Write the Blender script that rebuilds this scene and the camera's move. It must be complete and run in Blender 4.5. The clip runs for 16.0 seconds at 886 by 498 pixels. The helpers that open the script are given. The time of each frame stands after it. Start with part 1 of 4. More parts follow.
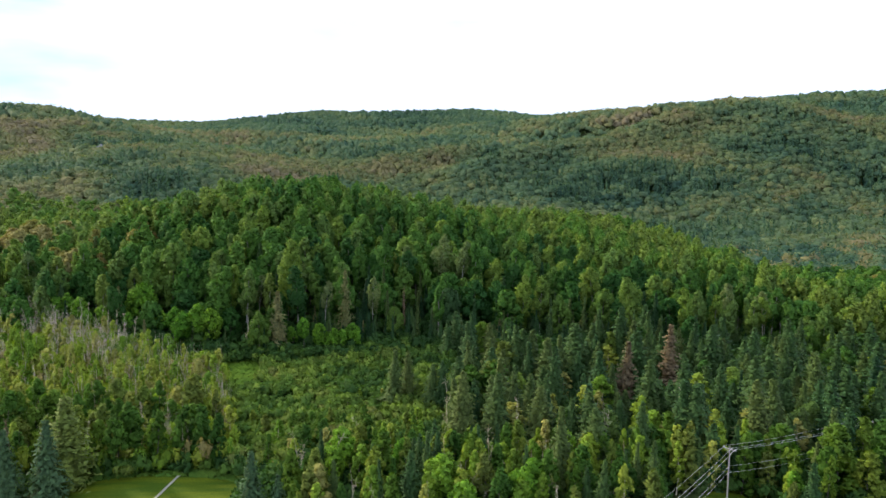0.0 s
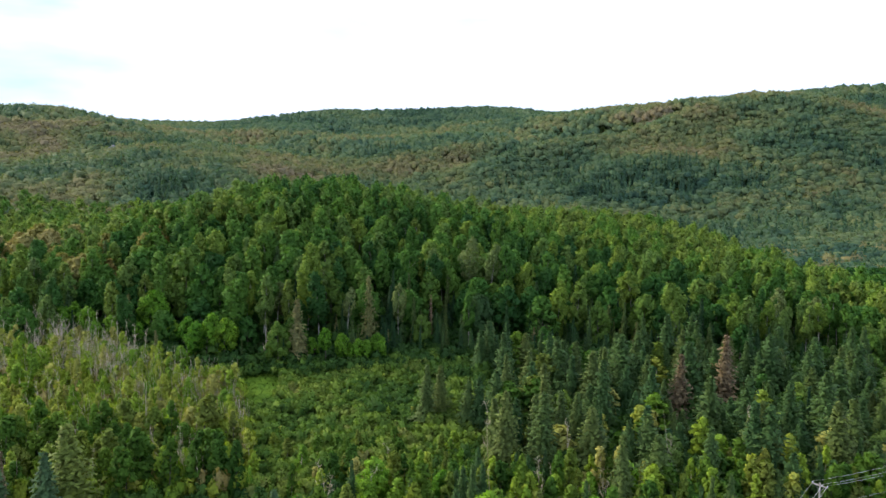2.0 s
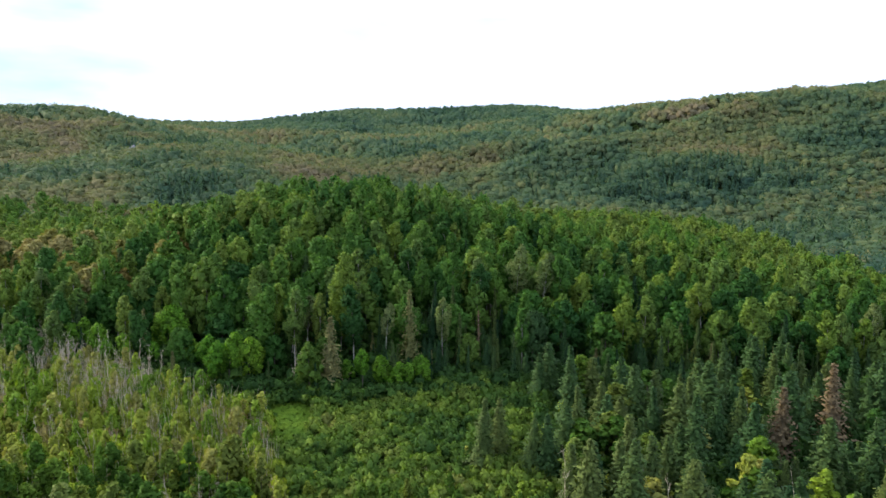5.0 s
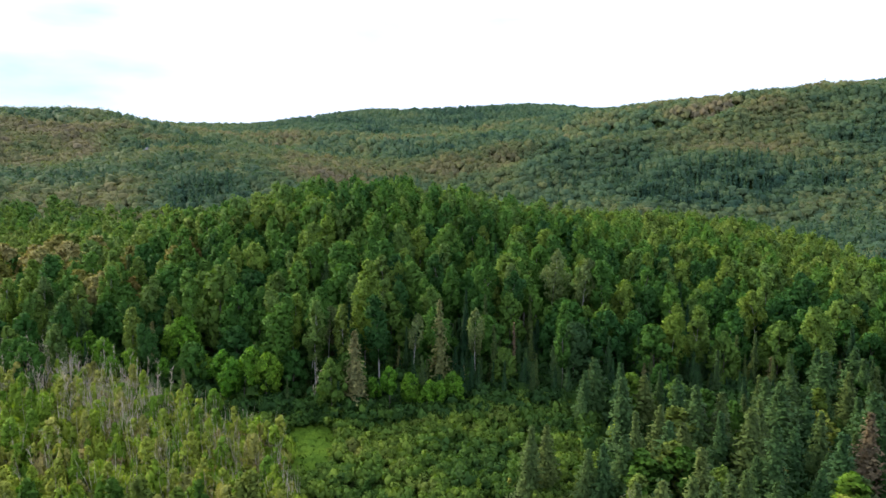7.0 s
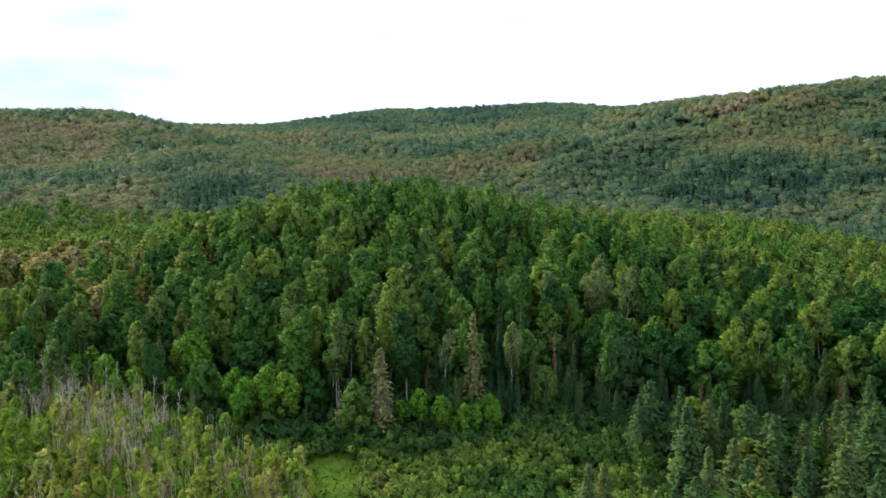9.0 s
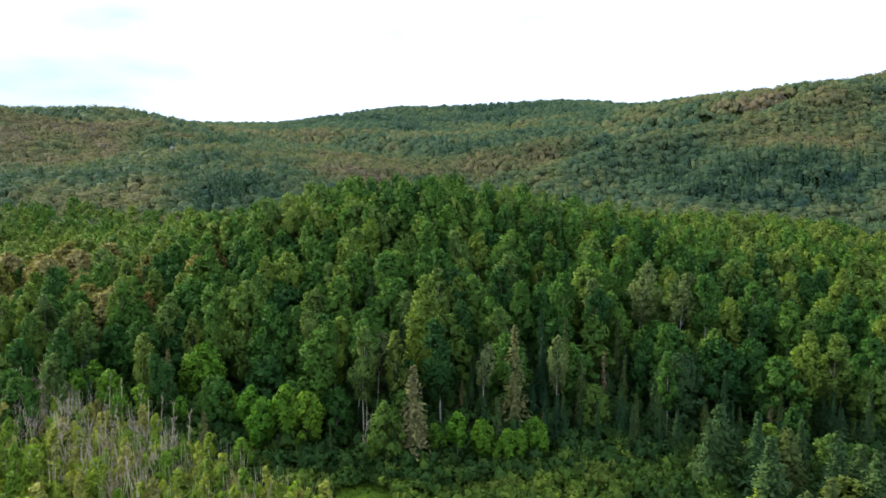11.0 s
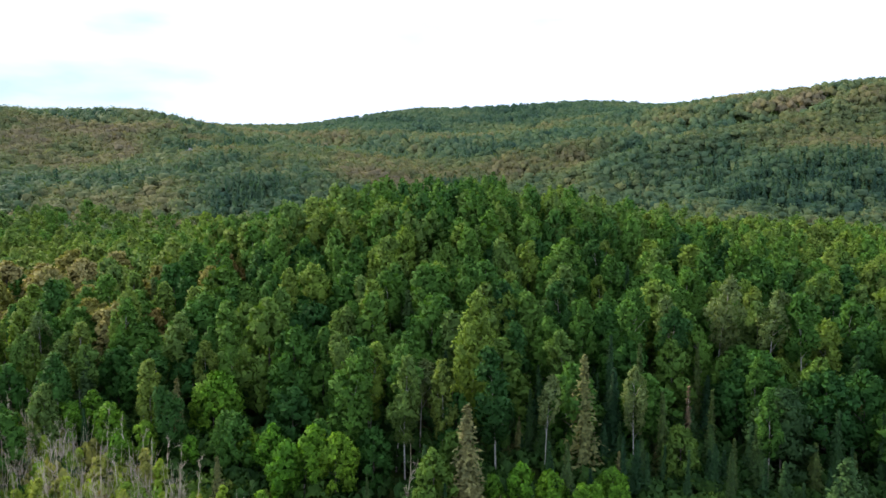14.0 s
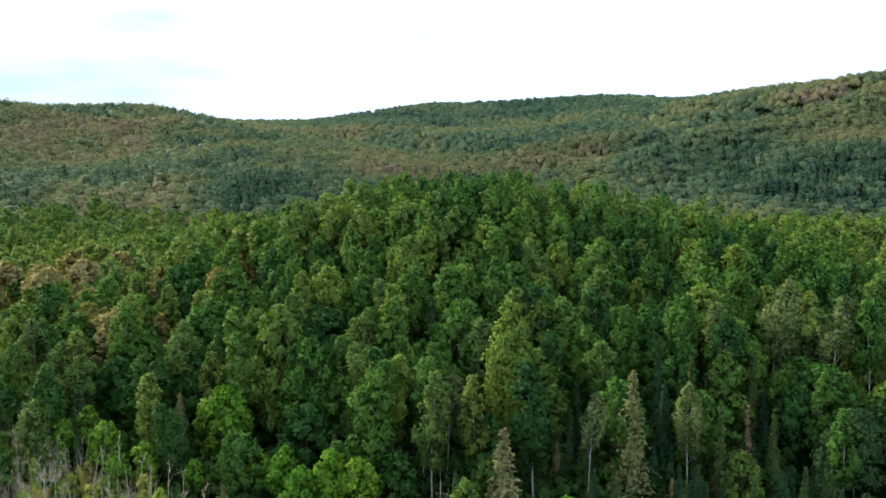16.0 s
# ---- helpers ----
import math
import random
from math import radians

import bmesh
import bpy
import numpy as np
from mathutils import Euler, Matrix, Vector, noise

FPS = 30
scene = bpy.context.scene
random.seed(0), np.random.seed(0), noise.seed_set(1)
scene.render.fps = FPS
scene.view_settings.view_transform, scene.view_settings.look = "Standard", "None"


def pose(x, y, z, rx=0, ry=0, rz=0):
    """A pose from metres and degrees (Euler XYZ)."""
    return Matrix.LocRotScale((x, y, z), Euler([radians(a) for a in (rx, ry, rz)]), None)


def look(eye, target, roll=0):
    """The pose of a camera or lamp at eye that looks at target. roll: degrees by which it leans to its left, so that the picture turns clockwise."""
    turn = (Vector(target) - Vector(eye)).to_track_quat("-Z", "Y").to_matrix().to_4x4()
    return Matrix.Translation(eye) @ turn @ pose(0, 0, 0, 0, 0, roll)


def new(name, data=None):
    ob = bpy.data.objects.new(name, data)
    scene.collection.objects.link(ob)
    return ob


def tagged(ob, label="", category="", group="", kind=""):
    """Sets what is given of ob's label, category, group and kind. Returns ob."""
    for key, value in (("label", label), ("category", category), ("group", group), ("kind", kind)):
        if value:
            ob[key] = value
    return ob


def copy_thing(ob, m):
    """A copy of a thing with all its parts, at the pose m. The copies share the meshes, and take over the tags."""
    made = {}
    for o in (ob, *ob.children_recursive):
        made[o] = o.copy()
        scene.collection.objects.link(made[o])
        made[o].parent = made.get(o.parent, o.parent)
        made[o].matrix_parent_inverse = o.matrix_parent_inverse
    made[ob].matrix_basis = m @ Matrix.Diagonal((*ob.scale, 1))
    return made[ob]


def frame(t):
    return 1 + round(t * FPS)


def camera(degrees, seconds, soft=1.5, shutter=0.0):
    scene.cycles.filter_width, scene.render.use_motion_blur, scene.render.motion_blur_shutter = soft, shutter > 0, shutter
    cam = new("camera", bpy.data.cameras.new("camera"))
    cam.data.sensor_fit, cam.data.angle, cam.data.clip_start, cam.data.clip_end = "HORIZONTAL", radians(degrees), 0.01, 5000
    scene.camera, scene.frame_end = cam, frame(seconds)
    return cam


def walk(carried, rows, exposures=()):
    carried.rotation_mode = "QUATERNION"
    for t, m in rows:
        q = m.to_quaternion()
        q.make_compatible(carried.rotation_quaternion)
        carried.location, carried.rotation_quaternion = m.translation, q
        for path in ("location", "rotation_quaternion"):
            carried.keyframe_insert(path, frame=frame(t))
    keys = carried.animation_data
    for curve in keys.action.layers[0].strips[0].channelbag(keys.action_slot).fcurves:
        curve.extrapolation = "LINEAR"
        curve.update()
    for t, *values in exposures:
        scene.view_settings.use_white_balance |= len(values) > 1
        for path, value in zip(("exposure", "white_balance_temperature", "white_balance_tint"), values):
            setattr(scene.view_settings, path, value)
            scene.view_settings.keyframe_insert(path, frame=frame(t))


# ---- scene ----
cam = camera(68.0, 16.0, soft=1.55)
PATH = [
    (0, (9.687, -34.965, 41.323), (9.875, -32.982, 41.148), 0.9),
    (0.5, (8.896, -32.085, 41.327), (9.073, -30.1, 41.15), 0.8),
    (1, (8.115, -29.298, 41.41), (8.281, -27.313, 41.231), 0.7),
    (1.5, (7.218, -26.419, 41.457), (7.376, -24.434, 41.277), 0.6),
    (2, (6.465, -23.552, 41.582), (6.617, -21.566, 41.402), 0.5),
    (2.5, (5.605, -20.613, 41.776), (5.746, -18.626, 41.595), 0.5),
    (3, (4.722, -17.635, 41.939), (4.853, -15.648, 41.756), 0.5),
    (3.5, (3.826, -14.742, 41.963), (3.948, -12.754, 41.78), 0.4),
    (4, (3.003, -11.735, 42.03), (3.116, -9.746, 41.848), 0.4),
    (6.5, (-1.064, 2.777, 42.214), (-1.0, 4.768, 42.034), 0.1),
    (7, (-1.766, 5.637, 42.205), (-1.713, 7.628, 42.026), 0.0),
    (7.5, (-2.472, 8.575, 42.226), (-2.43, 10.566, 42.046), -0.0),
    (8, (-3.256, 11.46, 42.336), (-3.223, 13.452, 42.156), -0.1),
    (8.5, (-4.069, 14.413, 42.386), (-4.046, 16.405, 42.209), -0.2),
    (9, (-4.971, 17.436, 42.497), (-4.959, 19.428, 42.319), -0.2),
    (11.5, (-10.002, 31.431, 42.521), (-10.034, 33.422, 42.339), -0.3),
    (12, (-10.807, 34.004, 42.503), (-10.851, 35.995, 42.322), -0.4),
    (12.5, (-11.774, 36.591, 42.509), (-11.826, 38.582, 42.327), -0.4),
    (13, (-12.653, 39.319, 42.504), (-12.712, 41.31, 42.322), -0.3),
    (13.5, (-13.49, 42.045, 42.472), (-13.557, 44.036, 42.29), -0.3),
    (14, (-14.409, 44.593, 42.572), (-14.482, 46.584, 42.399), -0.2),
    (14.5, (-15.204, 46.823, 42.684), (-15.281, 48.813, 42.501), -0.2),
    (15, (-15.803, 48.971, 42.616), (-15.89, 50.96, 42.428), -0.3),
    (15.5, (-16.518, 51.227, 42.597), (-16.614, 53.216, 42.41), -0.4),
    (16, (-17.141, 53.586, 42.651), (-17.247, 55.575, 42.465), -0.3),
]
walk(cam, [(t, look(eye, target, roll)) for t, eye, target, roll in PATH])

# ---- world and light ----
SUN_AZ, SUN_EL = radians(305.0), radians(30.0)   # clockwise from +y: to the left, veiled by thin cloud
world = bpy.data.worlds.new("sky")
scene.world = world
world.use_nodes = True
wn, wl = world.node_tree.nodes, world.node_tree.links
wn.clear()
w_out = wn.new("ShaderNodeOutputWorld")
w_bg = wn.new("ShaderNodeBackground")
w_sky = wn.new("ShaderNodeTexSky")
w_sky.sky_type, w_sky.sun_disc = "NISHITA", False
w_sky.sun_elevation, w_sky.sun_rotation = SUN_EL, SUN_AZ
w_gain = wn.new("ShaderNodeVectorMath")
w_gain.operation = "SCALE"
w_gain.inputs["Scale"].default_value = 1.3
wl.new(w_sky.outputs[0], w_gain.inputs[0])
w_tc = wn.new("ShaderNodeTexCoord")
w_map = wn.new("ShaderNodeMapping")
w_map.inputs["Scale"].default_value = (1.6, 1.6, 6.0)
w_map.inputs["Location"].default_value = (0.35, 0.2, 0.1)
w_noise = wn.new("ShaderNodeTexNoise")
w_noise.inputs["Scale"].default_value = 1.7
w_noise.inputs["Detail"].default_value = 5.0
wl.new(w_tc.outputs["Generated"], w_map.inputs[0])
wl.new(w_map.outputs[0], w_noise.inputs["Vector"])
w_ramp = wn.new("ShaderNodeValToRGB")
w_ramp.color_ramp.elements[0].position, w_ramp.color_ramp.elements[0].color = 0.30, (0.55, 0.55, 0.55, 1)
w_ramp.color_ramp.elements[1].position, w_ramp.color_ramp.elements[1].color = 0.46, (1, 1, 1, 1)
wl.new(w_noise.outputs[0], w_ramp.inputs[0])
w_mix = wn.new("ShaderNodeMix")
w_mix.data_type = "RGBA"
wl.new(w_ramp.outputs[0], w_mix.inputs[0])
wl.new(w_gain.outputs[0], w_mix.inputs[6])
w_mix.inputs[7].default_value = (8.1, 9.2, 11.9, 1)   # bright cloud deck
w_xyz = wn.new("ShaderNodeSeparateXYZ")
wl.new(w_tc.outputs["Generated"], w_xyz.inputs[0])


def w_math(op, a, b=None):
    """A sum on the sky's direction."""
    k = wn.new("ShaderNodeMath")
    k.operation = op
    for i, v in enumerate((a, b)):
        if isinstance(v, float):
            k.inputs[i].default_value = v
        elif v is not None:
            wl.new(v, k.inputs[i])
    return k.outputs[0]


w_side, w_rise = w_math("DIVIDE", w_xyz.outputs[0], w_xyz.outputs[1]), w_math("DIVIDE", w_xyz.outputs[2], w_xyz.outputs[1])
w_fray = w_math("MULTIPLY", w_math("SUBTRACT", w_noise.outputs[0], 0.5), 3.0)


def w_gap(side, rise, wide, high, depth):
    """A thin place in the cloud where pale blue shows."""
    a = w_math("DIVIDE", w_math("SUBTRACT", w_side, side), wide)
    b = w_math("DIVIDE", w_math("SUBTRACT", w_rise, rise), high)
    d = w_math("ADD", w_math("ADD", w_math("MULTIPLY", a, a), w_math("MULTIPLY", b, b)), w_fray)
    open_sky = w_math("MAXIMUM", w_math("SUBTRACT", 1.0, d), 0.0)
    return w_math("MULTIPLY", w_math("MULTIPLY", open_sky, open_sky), depth)


w_thin = w_math("MINIMUM", w_math("ADD", w_gap(-0.505, 0.258, 0.125, 0.042, 1.0), w_gap(-0.62, 0.155, 0.50, 0.075, 0.75)), 0.7)
w_open = wn.new("ShaderNodeMix")
w_open.data_type = "RGBA"
wl.new(w_thin, w_open.inputs[0])
wl.new(w_mix.outputs[2], w_open.inputs[6])
w_open.inputs[7].default_value = (4.0, 5.8, 6.3, 1)
wl.new(w_open.outputs[2], w_bg.inputs[0])
w_bg.inputs["Strength"].default_value = 0.145
wl.new(w_bg.outputs[0], w_out.inputs[0])

sun = new("sun", bpy.data.lights.new("sun", "SUN"))
sun.data.energy, sun.data.angle, sun.data.color = 5.0, radians(7.0), (1.0, 0.89, 0.66)
sun.matrix_basis = look((math.sin(SUN_AZ) * math.cos(SUN_EL), math.cos(SUN_AZ) * math.cos(SUN_EL), math.sin(SUN_EL)), (0, 0, 0))

# ---- materials ----
def shader(name):
    m = bpy.data.materials.new(name)
    m.use_nodes = True
    n, l = m.node_tree.nodes, m.node_tree.links
    return m, n, l, n["Principled BSDF"]


def ramp_node(n, stops):
    r = n.new("ShaderNodeValToRGB")
    e = r.color_ramp.elements
    while len(e) < len(stops):
        e.new(0.5)
    for k, (p, c) in zip(e, stops):
        k.position, k.color = p, (*c, 1)
    return r


def noise_node(n, l, coord, scale, detail=3.0):
    t = n.new("ShaderNodeTexNoise")
    t.inputs["Scale"].default_value, t.inputs["Detail"].default_value = scale, detail
    l.new(coord, t.inputs["Vector"])
    return t


def mixed(n, l, kind, fac, a, b):
    x = n.new("ShaderNodeMix")
    x.data_type, x.blend_type = "RGBA", kind
    if isinstance(fac, float):
        x.inputs[0].default_value = fac
    else:
        l.new(fac, x.inputs[0])
    for s, v in ((6, a), (7, b)):
        if isinstance(v, tuple):
            x.inputs[s].default_value = (*v, 1)
        else:
            l.new(v, x.inputs[s])
    return x.outputs[2]


def leaf_material(name, stops, per_object=True, glow=0.3, rough=0.75, grain=1.0, mottle=0.45, speckle=0.6, relief=0.35):
    """Foliage: a tone for each tree, mottled by clump, some light passing through the leaves."""
    m, n, l, b = shader(name)
    if per_object:
        info = n.new("ShaderNodeObjectInfo")
        tone = info.outputs["Random"]
    else:
        at = n.new("ShaderNodeAttribute")
        at.attribute_name = "tone"
        tone = at.outputs["Fac"]
    r = ramp_node(n, stops)
    l.new(tone, r.inputs[0])
    geo = n.new("ShaderNodeNewGeometry")
    isl = ramp_node(n, [(0.0, (1 - 0.22 * speckle,) * 3), (0.6, (1.0, 1.0, 1.0)), (1.0, (1 + 0.32 * speckle, 1 + 0.27 * speckle, 1 + 0.08 * speckle))])
    l.new(geo.outputs["Random Per Island"], isl.inputs[0])
    c1 = mixed(n, l, "MULTIPLY", 1.0, r.outputs[0], isl.outputs[0])
    ns = noise_node(n, l, geo.outputs["Position"], 0.55 * grain, 2.0)
    nr = ramp_node(n, [(0.3, (0.78, 0.82, 0.78)), (0.7, (1.2, 1.15, 1.0))])
    l.new(ns.outputs[0], nr.inputs[0])
    c2 = mixed(n, l, "MULTIPLY", 1.0, c1, nr.outputs[0])
    fine = noise_node(n, l, geo.outputs["Position"], 2.6 * grain, 3.0)
    fr = ramp_node(n, [(0.34, (1 - 0.45 * mottle,) * 3), (0.5, (0.97, 0.97, 0.97)), (0.66, (1 + 0.4 * mottle, 1 + 0.33 * mottle, 1 + 0.1 * mottle))])
    l.new(fine.outputs[0], fr.inputs[0])
    c2 = mixed(n, l, "MULTIPLY", 1.0, c2, fr.outputs[0])
    bp = n.new("ShaderNodeBump")
    bp.inputs["Strength"].default_value, bp.inputs["Distance"].default_value = relief, 0.3 / grain
    l.new(fine.outputs[0], bp.inputs["Height"])
    l.new(bp.outputs[0], b.inputs["Normal"])
    l.new(c2, b.inputs["Base Color"])
    b.inputs["Roughness"].default_value = rough
    b.inputs["Specular IOR Level"].default_value = 0.1
    tr = n.new("ShaderNodeBsdfTranslucent")
    warm = mixed(n, l, "MULTIPLY", 1.0, c2, (1.1, 1.25, 0.75))
    l.new(warm, tr.inputs[0])
    sh = n.new("ShaderNodeMixShader")
    sh.inputs[0].default_value = glow
    l.new(b.outputs[0], sh.inputs[1])
    l.new(tr.outputs[0], sh.inputs[2])
    l.new(sh.outputs[0], n["Material Output"].inputs[0])
    return m


def bark_material(name, dark, pale, scale=(1, 1, 0.3), amount=0.5):
    m, n, l, b = shader(name)
    tc = n.new("ShaderNodeTexCoord")
    mp = n.new("ShaderNodeMapping")
    mp.inputs["Scale"].default_value = scale
    l.new(tc.outputs["Object"], mp.inputs[0])
    ns = noise_node(n, l, mp.outputs[0], 3.0, 6.0)
    r = ramp_node(n, [(amount - 0.12, dark), (amount + 0.12, pale)])
    l.new(ns.outputs[0], r.inputs[0])
    l.new(r.outputs[0], b.inputs["Base Color"])
    b.inputs["Roughness"].default_value = 0.85
    bp = n.new("ShaderNodeBump")
    bp.inputs["Strength"].default_value, bp.inputs["Distance"].default_value = 0.6, 0.03
    l.new(ns.outputs[0], bp.inputs["Height"])
    l.new(bp.outputs[0], b.inputs["Normal"])
    return m


GREENS = [(0.0, (0.036, 0.108, 0.034)), (0.2, (0.066, 0.168, 0.036)), (0.45, (0.108, 0.230, 0.042)), (0.65, (0.124, 0.208, 0.060)), (0.82, (0.172, 0.272, 0.048)), (1.0, (0.170, 0.242, 0.056))]
ROUNDS = [(0.0, (0.034, 0.106, 0.030)), (0.4, (0.056, 0.155, 0.033)), (0.75, (0.085, 0.190, 0.036)), (1.0, (0.122, 0.212, 0.044))]
M_ASPEN = leaf_material("aspen_leaves", GREENS)
M_HILL = leaf_material("hill_leaves", GREENS, per_object=False, mottle=0.6, speckle=0.4)
M_PALE = leaf_material("pale_aspen_leaves", [(0.0, (0.125, 0.195, 0.070)), (1.0, (0.185, 0.240, 0.100))])
M_ROUND = leaf_material("broad_leaves", ROUNDS)
M_VALLEY = leaf_material("valley_leaves", [(0.0, (0.044, 0.115, 0.022)), (0.35, (0.076, 0.165, 0.025)), (0.65, (0.120, 0.205, 0.028)), (0.85, (0.150, 0.190, 0.048)), (1.0, (0.180, 0.25, 0.034))])
M_WILLOW = leaf_material("willow_leaves", [(0.0, (0.040, 0.098, 0.040)), (1.0, (0.050, 0.108, 0.042))])
M_BRIGHT = leaf_material("young_leaves", [(0.0, (0.095, 0.25, 0.030)), (1.0, (0.19, 0.345, 0.042))], glow=0.38, speckle=1.6)
M_OLIVE = leaf_material("thicket_leaves", [(0.0, (0.14, 0.27, 0.036)), (0.45, (0.25, 0.36, 0.046)), (0.82, (0.335, 0.385, 0.075)), (1.0, (0.345, 0.33, 0.12))])
M_TAN = leaf_material("tan_leaves", [(0.0, (0.25, 0.235, 0.070)), (0.4, (0.36, 0.325, 0.15)), (0.7, (0.27, 0.205, 0.075)), (1.0, (0.21, 0.22, 0.058))])
M_SPRUCE = leaf_material("spruce_needles", [(0.0, (0.022, 0.064, 0.030)), (0.5, (0.036, 0.088, 0.033)), (1.0, (0.080, 0.122, 0.036))], glow=0.15, rough=0.65, speckle=0.45, mottle=0.8)
M_BLUE = leaf_material("blue_spruce_needles", [(0.0, (0.050, 0.105, 0.052)), (1.0, (0.070, 0.125, 0.060))], glow=0.15, rough=0.65, speckle=0.45, mottle=0.8)
M_LARCH = leaf_material("larch_needles", [(0.0, (0.044, 0.104, 0.038)), (0.6, (0.066, 0.126, 0.041)), (1.0, (0.105, 0.148, 0.044))], glow=0.2, rough=0.65, speckle=0.45, mottle=0.8)
M_FADED = leaf_material("faded_needles", [(0.0, (0.150, 0.166, 0.066)), (1.0, (0.205, 0.202, 0.094))], glow=0.12, rough=0.7, speckle=0.45, mottle=0.8)
M_OLIVE_SPRUCE = leaf_material("olive_needles", [(0.0, (0.135, 0.190, 0.046)), (1.0, (0.155, 0.200, 0.050))], glow=0.2, rough=0.7, speckle=0.45, mottle=0.8)
M_RUST = leaf_material("rust_needles", [(0.0, (0.145, 0.112, 0.072)), (1.0, (0.185, 0.142, 0.092))], glow=0.12, rough=0.7)
M_BANK = leaf_material("bank_leaves", [(0.0, (0.115, 0.235, 0.028)), (0.4, (0.235, 0.345, 0.040)), (0.75, (0.325, 0.375, 0.060)), (0.9, (0.33, 0.285, 0.11)), (1.0, (0.29, 0.235, 0.13))], per_object=False, glow=0.35)
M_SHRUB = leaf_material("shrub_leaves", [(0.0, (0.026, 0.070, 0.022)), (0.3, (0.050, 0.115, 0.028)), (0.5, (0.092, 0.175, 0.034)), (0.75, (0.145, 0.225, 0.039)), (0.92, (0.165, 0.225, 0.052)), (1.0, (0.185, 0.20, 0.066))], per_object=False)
# The added blue is distance haze mixed into the leaf colour.
M_FAR_HAZED = leaf_material("hazed_far_leaves", [(0.0, (0.038, 0.090, 0.070)), (0.2, (0.054, 0.114, 0.082)), (0.34, (0.078, 0.144, 0.090)), (0.5, (0.114, 0.174, 0.096)), (0.66, (0.162, 0.196, 0.094)), (0.82, (0.205, 0.198, 0.104)), (1.0, (0.240, 0.205, 0.140))], per_object=False, glow=0.35, grain=0.3, mottle=0.3, speckle=0.15, relief=0.35)
M_GREYBARK = bark_material("grey_bark", (0.055, 0.045, 0.035), (0.15, 0.13, 0.11))
M_WHITEBARK = bark_material("white_bark", (0.10, 0.09, 0.075), (0.40, 0.385, 0.34), (1, 1, 2.2), 0.45)
M_DEADWOOD = bark_material("dead_wood", (0.40, 0.335, 0.235), (0.64, 0.55, 0.41))
M_POLE = bark_material("pole_wood", (0.20, 0.19, 0.17), (0.38, 0.36, 0.33), (3, 3, 0.1))

# ---- the lie of the land ----
def bump(x, y, cx, cy, sx, sy):
    return np.exp(-((x - cx) / sx) ** 2 / 2 - ((y - cy) / sy) ** 2 / 2)


def ease(a, b, v):
    u = np.clip((v - a) / (b - a), 0, 1)
    return u * u * (3 - 2 * u)


def ground_z(x, y):
    """Height of the ground: a flat valley, a wooded hill beyond it, and high wooded slopes behind."""
    x, y = np.asarray(x, float), np.asarray(y, float)
    z = -3.6 + 3.4 * ease(70, 122, y) + 3.0 * ease(-30, -75, x) * ease(60, 110, y)
    z = z + 22 * bump(x, y, -28, 203, 45, 37) + 9 * bump(x, y, 38, 213, 46, 42) + 8 * bump(x, y, 95, 238, 32, 42)
    z = z + 0.206 * (np.maximum(y - 330, 0) - np.maximum(y - 900, 0)) - 0.02 * np.maximum(y - 980, 0)
    z = z + 84 * bump(x, y, 530, 576, 300, 165) + 48 * bump(x, y, -406, 518, 188, 150) + 9 * bump(x, y, -170, 330, 90, 80)
    z = z + 23 * bump(x, y, 15, 930, 158, 130) + 6 * bump(x, y, 236, 860, 69, 120) + 6 * bump(x, y, 150, 900, 55, 110) + 5 * bump(x, y, 340, 610, 80, 70) - 6 * bump(x, y, 430, 600, 60, 80) + 8 * bump(x, y, -430, 560, 80, 120) - 7 * bump(x, y, -225, 900, 70, 150)
    fold = np.sin((x * 0.8 + y * 0.45) / 34 + 1.2 * np.sin(y / 90)) * 5 + np.sin((x * 0.5 - y * 0.6) / 27 + 0.7) * 3 + 2.0 * np.sin(x / 19 + 1.3) * np.sin(y / 25)
    z = z + ease(260, 420, y) * (1 - 0.85 * ease(560, 760, y)) * 0.75 * fold
    # a hollow in the right-hand slope and the spur in front of it
    along = (x - 90) * 0.94 + (y - 480) * 0.34
    across = (y - 480) * 0.94 - (x - 90) * 0.34
    reach = ease(-70, 20, along) * (1 - ease(170, 300, along))
    z = z + reach * (9 * np.exp(-((across + 24) / 19) ** 2) - 13 * np.exp(-((across - 16) / 17) ** 2))
    return z + 0.25 * np.sin(x / 5.3 + y / 7.1) * np.sin(y / 4.7 - x / 9)


def graded(lo, hi, near_lo, near_hi, step, grow):
    """Positions closely spaced between near_lo and near_hi and ever wider beyond."""
    mid = list(np.arange(near_lo, near_hi + step, step))
    s, v = step, mid[-1]
    while v < hi:
        s *= grow
        v += s
        mid.append(v)
    s, v, low = step, mid[0], []
    while v > lo:
        s *= grow
        v -= s
        low.append(v)
    return np.array(low[::-1] + mid)


def mesh_from(name, verts, faces, material, normals=None, tone=None, smooth=True):
    """A mesh from arrays; faces all have the same number of corners."""
    me = bpy.data.meshes.new(name)
    verts, faces = np.asarray(verts, np.float32), np.asarray(faces, np.int32)
    k = faces.shape[1]
    me.vertices.add(len(verts))
    me.vertices.foreach_set("co", verts.ravel())
    me.loops.add(faces.size)
    me.loops.foreach_set("vertex_index", faces.ravel())
    me.polygons.add(len(faces))
    me.polygons.foreach_set("loop_start", np.arange(0, faces.size, k, dtype=np.int32))
    me.polygons.foreach_set("use_smooth", np.full(len(faces), smooth))
    if tone is not None:
        me.attributes.new("tone", "FLOAT", "POINT").data.foreach_set("value", np.asarray(tone, np.float32))
    me.materials.append(material)
    me.update(calc_edges=True)
    if normals is not None:
        me.attributes.new("custom_normal", "FLOAT_VECTOR", "POINT").data.foreach_set("vector", np.asarray(normals, np.float32).ravel())
    return me


